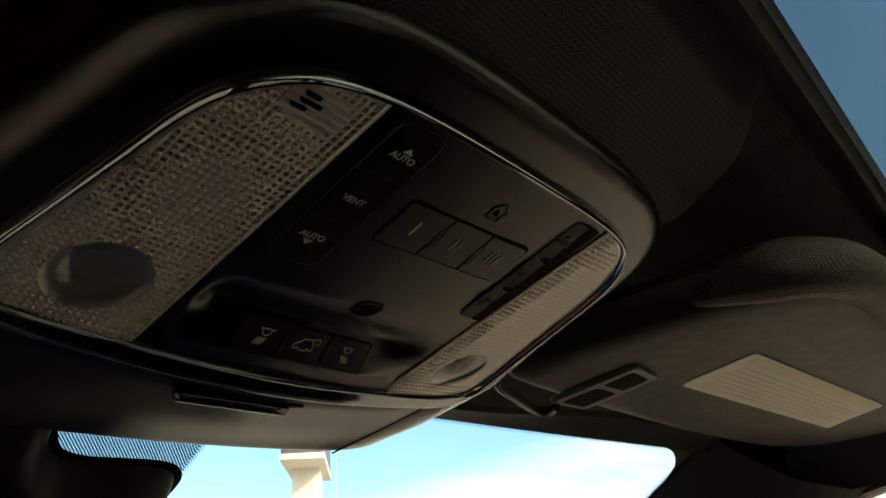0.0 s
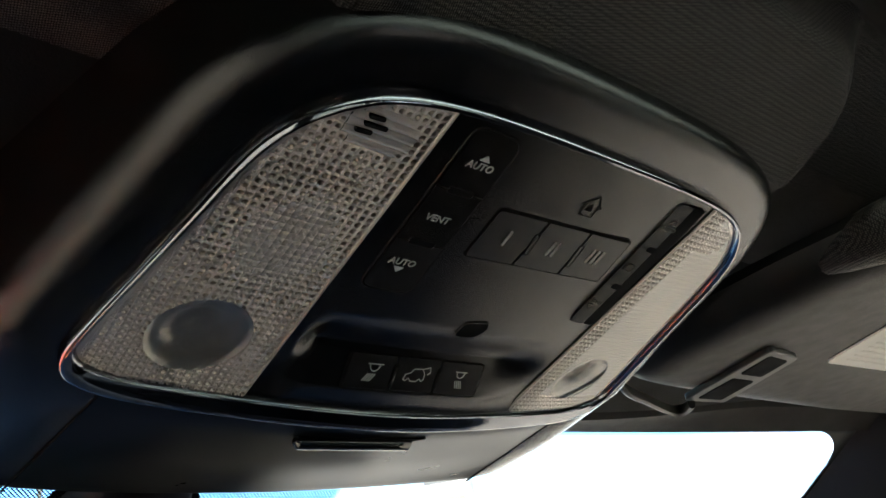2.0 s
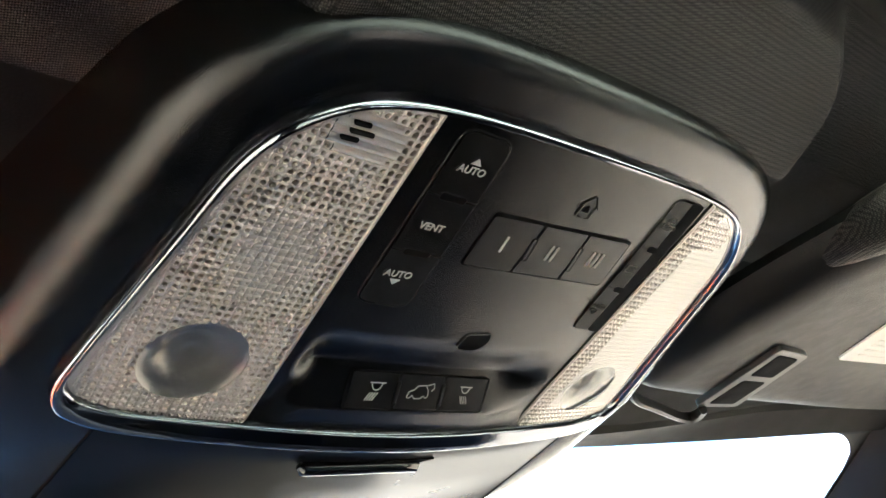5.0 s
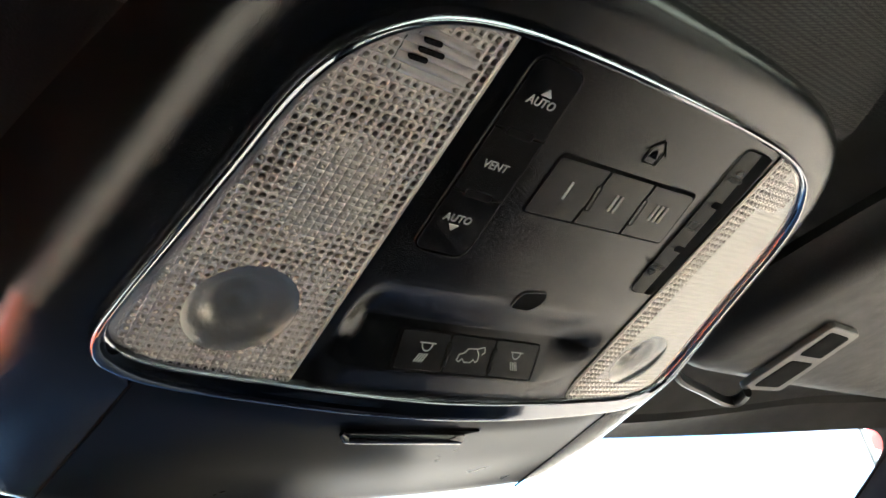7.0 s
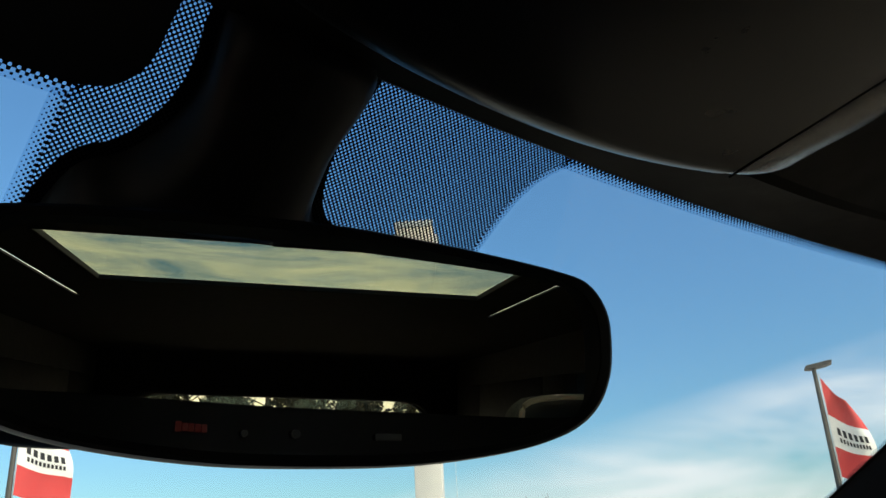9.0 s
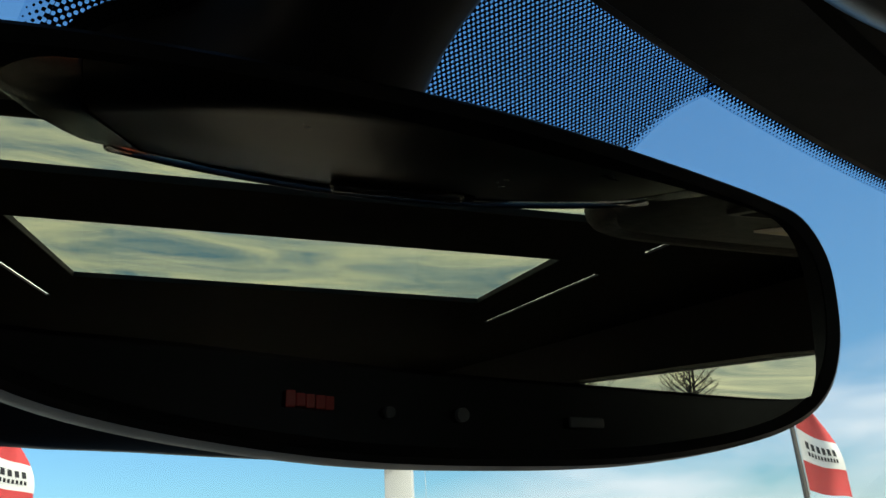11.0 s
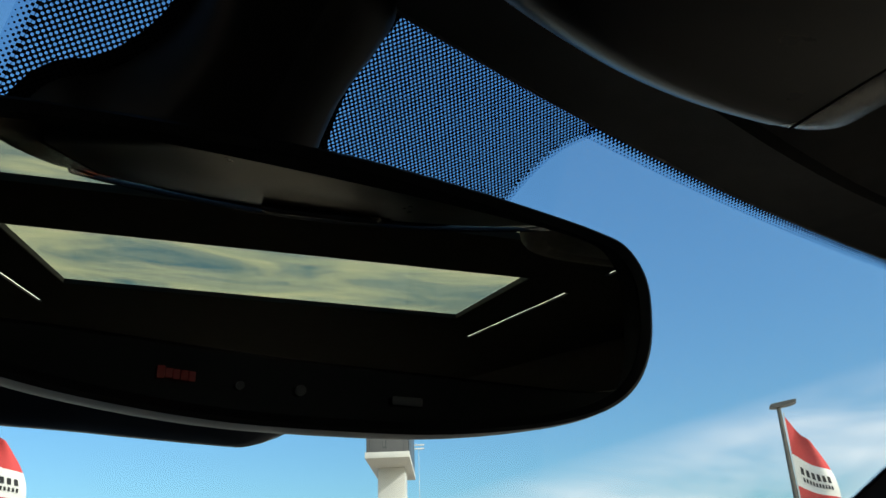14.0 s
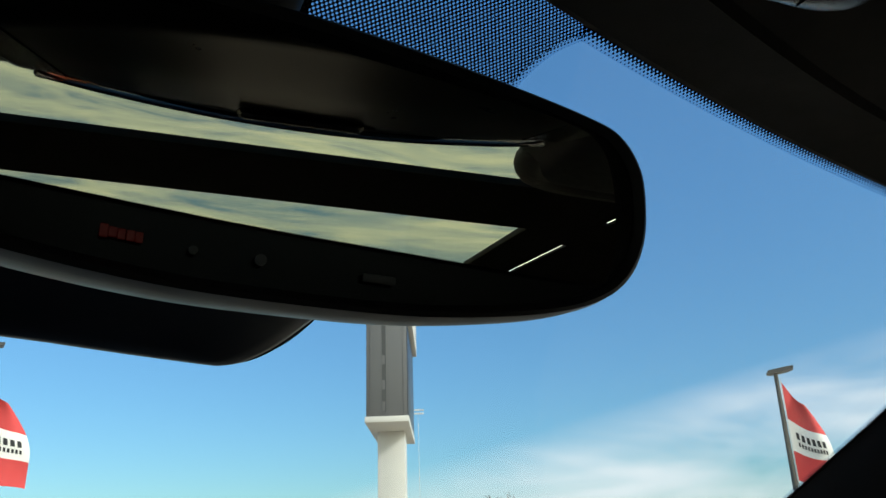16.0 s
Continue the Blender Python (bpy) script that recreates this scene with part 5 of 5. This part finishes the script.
def pylon_sign():
    d = 30.0
    c = polar(42.15, d)
    s = holder("pylon_sign", "tall grey and white roadside pylon sign seen end-on", "pylon sign", pose(c.x, c.y, 0, 0, 0, -42.15 - 3.9))
    hw = d * math.tan(radians(1.47))
    dp = 7.0
    z_top, z_mid, z_slab0, z_slab1 = up(22.85, d), up(15.1, d), up(8.15, d), up(8.55, d)
    z_face = up(15.3, d)
    part("cladding_box", box(-hw, hw, 0, dp, z_slab1, z_mid, 0.02), M_SIGNGREY, s, "mid grey clad box")
    part("side_panel", box(hw, hw + 0.03, 0.10, dp - 0.10, z_slab1 + 0.05, z_face, 0.005), M_SIGNDARK, s, "dark side panel")
    part("sign_face", box(hw, hw + 0.22, 0.35, dp - 0.35, z_face, z_top - 0.5, 0.02), M_SIGNWHITE, s, "white sign face")
    part("upper_box", box(-hw, hw, -0.02, dp, z_mid, z_top - 0.28, 0.02), M_SIGNTAN, s, "tan upper box")
    part("cap", box(-hw - 0.03, hw + 0.03, -0.05, dp + 0.04, z_top - 0.25, z_top, 0.01), M_SIGNWHITE, s)
    part("cap_joint", box(-hw + 0.03, hw - 0.03, 0.02, dp - 0.02, z_top - 0.28, z_top - 0.25), M_SIGNDARK, s, smooth=False)
    part("slab", box(-hw - 0.05, hw + 0.05, -0.07, dp + 0.07, z_slab0, z_slab1, 0.01), M_SIGNWHITE, s, "white base slab")
    part("column", box(-0.54, 0.54, 2.6, 4.6, GROUND, z_slab0, 0.02), M_SIGNWHITE, s, "off-white square column")
    # recessed service slot and joints on the grey end face
    part("slot", box(-0.17, -0.02, -0.012, 0.0, z_slab1 + 0.15, z_mid - 0.1), M_SIGNDARK, s, smooth=False)
    for z in (0.55, 1.35, 2.3):
        part("slot_cover", box(-0.16, -0.06, -0.02, -0.012, z_slab1 + z - 0.35, z_slab1 + z), M_SIGNGREY, s, smooth=False)
    for x in (-hw + 0.12, hw - 0.16):
        part("joint", box(x, x + 0.015, -0.008, 0.0, z_slab1 + 0.05, z_mid - 0.05), M_SIGNDARK, s, smooth=False)


pylon_sign()


def street_lamp(az, d, top_el, label):
    c = polar(az, d)
    z1 = up(top_el, d)
    s = holder("street_lamp", label, "street lamp", pose(c.x, c.y, 0, 0, 0, -az), "lot lamps with banners")
    part("pole", tube([(0, 0, GROUND), (0, 0, GROUND + 2), (0, 0, z1)], [0.085, 0.075, 0.052], 14), M_POLE, s, "tapered bronze pole")
    part("base", box(-0.22, 0.22, -0.22, 0.22, GROUND, GROUND + 0.5, 0.03), M_SIGNWHITE, s, "concrete base")
    hd = [(-0.22, 0.02), (-0.16, 0.10), (0.30, 0.16), (0.45, 0.17), (0.43, 0.10), (0.28, 0.05), (-0.1, 0.0)]
    bm = prism(hd, -0.16, 0.16, 0.02)
    bm.transform(Matrix(((1, 0, 0, 0), (0, 0, 1, 0), (0, 1, 0, z1), (0, 0, 0, 1))))
    part("lamp_head", bm, M_SIGNDARK, s, "flat dark lamp head")
    return s, z1


def flag(az, d, z_top, z_bot, sx, reach, name_label):
    """A banner flag, red with a white middle, rippling beside its pole."""
    c = polar(az, d)
    f = holder("flag", name_label, "flag", pose(c.x, c.y, 0, 0, 0, -az), "banners on the lamp poles")
    H = z_top - z_bot

    def place(a, b):
        """a along the reach, b down from the top."""
        droop = 0.30 * a * (1 - 0.55 * b) * H
        x = sx * (0.10 + reach * a * (0.50 + 0.50 * math.sin(math.pi * min(b * 0.75, 0.5))))
        y = 0.16 * math.sin(a * 5.5 + b * 2.2) * a + 0.05 * math.sin(b * 9) * a
        z = z_top - b * H - droop - 0.10 * math.sin(a * 4 + b) * a
        return Vector((x, y, z))
    for nm, b0, b1, m in (("red_field", 0.0, 0.38, M_FLAGRED), ("white_field", 0.38, 0.70, M_FLAGWHITE), ("red_field", 0.70, 1.0, M_FLAGRED)):
        rows = []
        for b in steps(b0, b1, 8):
            rows.append([place(a, b) for a in steps(0, 1, 20)])
        rows2 = [[p + Vector((0, 0.012, 0)) for p in r] for r in rows]
        bm = join(skin(rows), skin(rows2))
        part(nm, bm, m, f)
    for b0, b1, a0, a1 in ((0.48, 0.555, 0.14, 0.90), (0.585, 0.63, 0.16, 0.88)):
        n = 6 if b0 < 0.5 else 10
        for k in range(n):
            s0 = a0 + (a1 - a0) * k / n
            s1 = a0 + (a1 - a0) * (k + 0.62) / n
            rows = [[place(a, b) - Vector((0, 0.012, 0)) for a in steps(s0, s1, 2)] for b in (b0, b1)]
            part("print_bar", skin(rows), M_INK, f, smooth=False)
    part("halyard", tube([(sx * 0.085, 0, z_top + 0.1), (sx * 0.085, 0, z_bot - 0.1)], 0.012, 6), M_SIGNWHITE, f)
    return f


street_lamp(68.9, 22.0, 9.75, "bronze lot lamp with a red and white banner")
flag(68.9, 22.0, up(9.2, 22.0), up(3.0, 22.0), 1, 0.90, "rippling red and white banner with dark print")
street_lamp(15.7, 22.0, 12.3, "bronze lot lamp with a red and white banner")
flag(15.7, 22.0, up(10.6, 22.0), up(4.6, 22.0), 1, 1.25, "red and white banner with dark print, blowing out")


def floodlight_mast():
    d = 160.0
    c = polar(44.6, d)
    s = holder("floodlight_mast", "distant white stadium floodlight mast", "floodlight mast", pose(c.x, c.y, 0, 0, 0, -44.6))
    z = up(8.8, d)
    part("mast", tube([(0, 0.3, GROUND), (0, 0.3, z)], 0.035, 8), M_SIGNWHITE, s)
    for r in range(2):
        part("rail", box(-1.1, 1.1, 0.0, 0.1, z - 0.3 + 0.7 * r, z - 0.22 + 0.7 * r), M_SIGNWHITE, s, smooth=False)
        for k in range(5):
            part("floodlight", box(-1.05 + 0.46 * k, -0.75 + 0.46 * k, -0.15, 0.1, z - 0.45 + 0.7 * r, z - 0.10 + 0.7 * r, 0.04), M_SIGNWHITE, s)


floodlight_mast()


def bare_tree(x, y, h, seed):
    rnd = random.Random(seed)
    t = holder("tree", "bare leafless tree with fine brown twigs", "tree", pose(x, y, GROUND - 0.48), "trees behind the lot")
    part("trunk", tube([(0, 0, 0), (0.1, 0, h * 0.3), (-0.05, 0.1, h * 0.6), (0, 0, h * 0.92)], [h * 0.022, h * 0.018, h * 0.011, h * 0.003], 7), M_BARK, t)
    limbs, twigs = [], []
    for k in range(26):
        z0 = h * rnd.uniform(0.22, 0.85)
        a, r = rnd.uniform(0, 6.283), (h * 0.34) * (1.1 - 0.75 * z0 / h)
        tip = Vector((math.cos(a) * r, math.sin(a) * r, z0 + r * rnd.uniform(0.5, 1.0)))
        p0 = Vector((0, 0, z0))
        mid = p0.lerp(tip, 0.5) + Vector((0, 0, -0.05 * r))
        limbs.append(tube([p0, mid, tip], [h * 0.006, h * 0.004, h * 0.0015], 5))
        for j in range(10):
            s = p0.lerp(tip, rnd.uniform(0.3, 1.0))
            e = s + Vector((rnd.uniform(-1, 1), rnd.uniform(-1, 1), rnd.uniform(0.1, 1.2))) * h * 0.07
            twigs.append(tube([s, e], [h * 0.0016, h * 0.0006], 3, False))
    part("limbs", join(*limbs), M_BARK, t, smooth=False)
    part("twigs", join(*twigs), M_TWIG, t, smooth=False)
    return t


def conifer(x, y, h, seed):
    rnd = random.Random(seed)
    t = holder("conifer", "dark green conifer behind the lot", "tree", pose(x, y, GROUND - 0.48), "trees behind the lot")
    part("trunk", tube([(0, 0, 0), (0, 0, h)], [h * 0.02, 0.02], 7), M_BARK, t)
    bm = bmesh.new()
    for k in range(420):
        f = rnd.random() ** 0.8
        z = h * (0.1 + 0.9 * f)
        r = h * 0.20 * (1.03 - f) * rnd.uniform(0.5, 1.1)
        a = rnd.uniform(0, 6.283)
        c = Vector((math.cos(a) * r, math.sin(a) * r, z))
        o = Vector((math.cos(a), math.sin(a), -0.35)) * h * 0.035
        w = Vector((-math.sin(a), math.cos(a), 0)) * h * 0.018
        vs = [bm.verts.new(c - o), bm.verts.new(c + w), bm.verts.new(c + o * 1.6), bm.verts.new(c - w), ]
        bm.faces.new(vs)
    part("crown", bm, M_NEEDLE, t, smooth=False)
    return t


def shrub(x, y, h, seed):
    rnd = random.Random(seed)
    t = holder("shrub", "dry brown hedge shrub behind the lot", "shrub", pose(x, y, GROUND - 0.48), "hedge behind the lot")
    part("stem", tube([(0, 0, 0), (0, 0, h * 0.5)], [0.08, 0.03], 6), M_BARK, t)
    bm = bmesh.new()
    for k in range(900):
        a, f = rnd.uniform(0, 6.283), rnd.random()
        r = h * 0.42 * math.sqrt(rnd.random()) * math.sin(math.pi * (0.12 + 0.80 * f)) ** 0.5
        c = Vector((math.cos(a) * r, math.sin(a) * r, h * (0.02 + 0.95 * f)))
        o = Vector((rnd.uniform(-1, 1), rnd.uniform(-1, 1), rnd.uniform(-0.3, 1))) * h * 0.05
        w = Vector((rnd.uniform(-1, 1), rnd.uniform(-1, 1), rnd.uniform(-1, 1))) * h * 0.035
        bm.faces.new([bm.verts.new(c - o), bm.verts.new(c + w), bm.verts.new(c + o), bm.verts.new(c - w)])
    part("leaves", bm, M_DRYLEAF, t, smooth=False)
    return t


rnd = random.Random(5)
bush0, bush1 = shrub(-2, -30, 2.6, 11), shrub(2.5, -31, 3.0, 12)
for k in range(12):
    copy_thing((bush1, bush0)[k % 2], pose(-15 + 2.6 * k, -33.5 + rnd.uniform(-1, 1), GROUND - 0.48, 0, 0, rnd.uniform(0, 360)))
for k in range(14):
    copy_thing((bush0, bush1)[k % 2], pose(-16 + 2.4 * k, -30.5 + rnd.uniform(-1.5, 1.5), GROUND - 0.48, 0, 0, rnd.uniform(0, 360)))
tree0 = bare_tree(-6, -55, 9, 1)
tree1 = bare_tree(6, -58, 10, 2)
pine0 = conifer(9, -60, 4.5, 3)
for k in range(26):
    src = (tree0, tree1, tree0, pine0)[k % 4]
    copy_thing(src, pose(-34 + 2.7 * k + rnd.uniform(-1, 1), -54 + rnd.uniform(-6, 4), GROUND - 0.48 - rnd.uniform(0, 1.2), 0, 0, rnd.uniform(0, 360)))
for az in (49.9, 31.3):
    c = polar(az, 90)
    copy_thing(tree1, pose(c.x, c.y, up(3.15, 90) - 9.6, 0, 0, 40 + az))


def truck(m, label):
    """A crew-cab pickup, nose along -y of its own space."""
    t = holder("pickup_truck", label, "pickup truck", m, "white pickups parked behind")
    W = 0.98
    body = [(-2.85, 0.62), (-2.82, 1.06), (-2.62, 1.22), (-1.95, 1.29), (-1.30, 1.33), (1.0, 1.33), (1.05, 1.36), (2.9, 1.36), (2.95, 0.6)]

    def side_loft(prof, w0, w1):
        rows = []
        for s in (-1, -0.97, -0.85, 0.85, 0.97, 1):
            e = abs(s)
            k = 0.93 if e == 1 else (0.985 if e > 0.9 else 1.0)
            cy = sum(p[0] for p in prof) / len(prof)
            cz = sum(p[1] for p in prof) / len(prof)
            rows.append([(s * (w0 if p[1] < 1.25 else w1), cy + (p[0] - cy) * (0.99 + 0.01 * k), cz + (p[1] - cz) * (0.96 + 0.04 * k)) for p in prof])
        bm = skin(rows, close_u=True)
        bm.faces.new([v for v in list(bm.verts)[:len(prof)]])
        bm.faces.new([v for v in list(bm.verts)[-len(prof):]][::-1])
        bm.normal_update()
        sharp = [e for e in bm.edges if len(e.link_faces) == 2 and e.calc_face_angle() > 0.5]
        bmesh.ops.bevel(bm, geom=sharp, offset=0.05, segments=2, profile=0.5, affect="EDGES")
        return bm
    part("body", side_loft(body, W, W), M_TRUCK, t, "white painted body")
    cab = [(-1.30, 1.20), (-0.62, 1.86), (-0.45, 1.92), (0.75, 1.92), (0.95, 1.86), (1.12, 1.20)]
    part("cab_roof", side_loft([(-0.74, 1.765), (-0.52, 1.875), (-0.1, 1.925), (0.5, 1.925), (0.86, 1.88), (0.97, 1.765)], 0.82, 0.80), M_TRUCK, t)
    # windshield, side and rear glass as thick panes
    bm = skin([[(x, -1.33 + 0.05 * (x / 0.88) ** 2, 1.30) for x in steps(-0.88, 0.88, 8)], [(x * 0.95, -1.00 + 0.05 * (x / 0.88) ** 2, 1.55) for x in steps(-0.88, 0.88, 8)], [(x * 0.90, -0.67 + 0.05 * (x / 0.88) ** 2, 1.79) for x in steps(-0.88, 0.88, 8)]])
    bmesh.ops.solidify(bm, geom=bm.faces[:], thickness=0.02)
    part("windshield", bm, M_CARGLASS, t)
    for sx in (-1, 1):
        for a, b in ((-0.62, 0.18), (0.26, 0.92)):
            lo = -1.02 if a < 0 else a
            bm = skin([[(sx * 0.925, lo, 1.345), (sx * 0.925, b, 1.345)], [(sx * 0.815, a + 0.06, 1.775), (sx * 0.815, b - 0.02, 1.775)]])
            bmesh.ops.solidify(bm, geom=bm.faces[:], thickness=0.015)
            part("side_window", bm, M_CARGLASS, t, smooth=False)
        part("cab_post", tube([(sx * 0.90, -1.26, 1.31), (sx * 0.86, -0.92, 1.57), (sx * 0.795, -0.58, 1.81)], 0.05, 8), M_TRUCK, t)
        part("cab_post", tube([(sx * 0.925, 0.22, 1.31), (sx * 0.80, 0.22, 1.82)], 0.05, 8), M_TRUCK, t)
        part("cab_post", tube([(sx * 0.915, 1.03, 1.31), (sx * 0.78, 0.92, 1.82)], 0.08, 8), M_TRUCK, t)
        mr = part("door_mirror", box(sx * 1.10 - 0.12, sx * 1.10 + 0.12, -1.0, -0.88, 1.36, 1.56, 0.03), M_RUBBER, t, "black door mirror")
        part("mirror_glass", box(sx * 1.10 - 0.10, sx * 1.10 + 0.10, -0.882, -0.875, 1.39, 1.53), M_STEEL, mr, smooth=False)
        part("headlight", box(sx * 0.78 - 0.16, sx * 0.78 + 0.16, -2.86, -2.70, 0.86, 1.08, 0.03), M_STEEL, t, "clear headlight")
        for wy in (-1.85, 1.75):
            wh = part("wheel", tube([(sx * 0.72, wy, 0.40), (sx * 1.0, wy, 0.40)], 0.40, 24), M_RUBBER, t)
            part("rim", tube([(sx * 1.0, wy, 0.40), (sx * 1.012, wy, 0.40)], 0.25, 20), M_STEEL, wh)
    part("grille", box(-0.58, 0.58, -2.90, -2.80, 0.72, 1.10, 0.03), M_STEEL, t, "bright grille")
    part("bumper", box(-0.98, 0.98, -2.98, -2.80, 0.45, 0.68, 0.05), M_STEEL, t, "bright bumper")
    return t


truck(pose(-1.35, -16.2, GROUND - 0.46, 0, 0, 208), "white crew-cab pickup truck with sun glints, parked")
truck(pose(1.35, -13.2, GROUND - 0.46, 0, 0, 206), "white crew-cab pickup truck with dark glass, parked")


def red_car():
    """A red car beside the driver's door."""
    c = holder("parked_car", "orange-red parked car beside the driver's window", "car", pose(-2.38, 3.7, GROUND, 0, 0, 1))
    prof = [(-2.2, 0.35), (-2.2, 0.75), (-1.9, 0.95), (-0.9, 1.02), (-0.25, 1.50), (0.9, 1.52), (1.5, 1.15), (2.15, 1.05), (2.2, 0.35)]
    rows = []
    for s in (-1, -0.95, -0.7, 0.7, 0.95, 1):
        k = 1 - 0.06 * (abs(s) > 0.97)
        rows.append([(s * (0.9 if p[1] < 1.1 else 0.72), p[0] * k, 0.35 + (p[1] - 0.35) * k) for p in prof])
    bm = skin(rows, close_u=True)
    bm.verts.ensure_lookup_table()
    bm.faces.new([bm.verts[i] for i in range(len(prof))])
    bm.faces.new([bm.verts[len(bm.verts) - 1 - i] for i in range(len(prof))])
    part("body", bm, M_REDPAINT, c, "orange-red painted body")
    for sx in (-1, 1):
        bm = skin([[(sx * 0.86, -0.8, 1.03), (sx * 0.86, 1.3, 1.10)], [(sx * 0.735, -0.2, 1.45), (sx * 0.735, 0.85, 1.47)]])
        bmesh.ops.solidify(bm, geom=bm.faces[:], thickness=0.015)
        part("side_window", bm, M_CARGLASS, c, smooth=False)
        for wy in (-1.4, 1.35):
            wh = part("wheel", tube([(sx * 0.68, wy, 0.33), (sx * 0.91, wy, 0.33)], 0.33, 24), M_RUBBER, c)
            part("rim", tube([(sx * 0.91, wy, 0.33), (sx * 0.92, wy, 0.33)], 0.2, 20), M_STEEL, wh)


red_car()
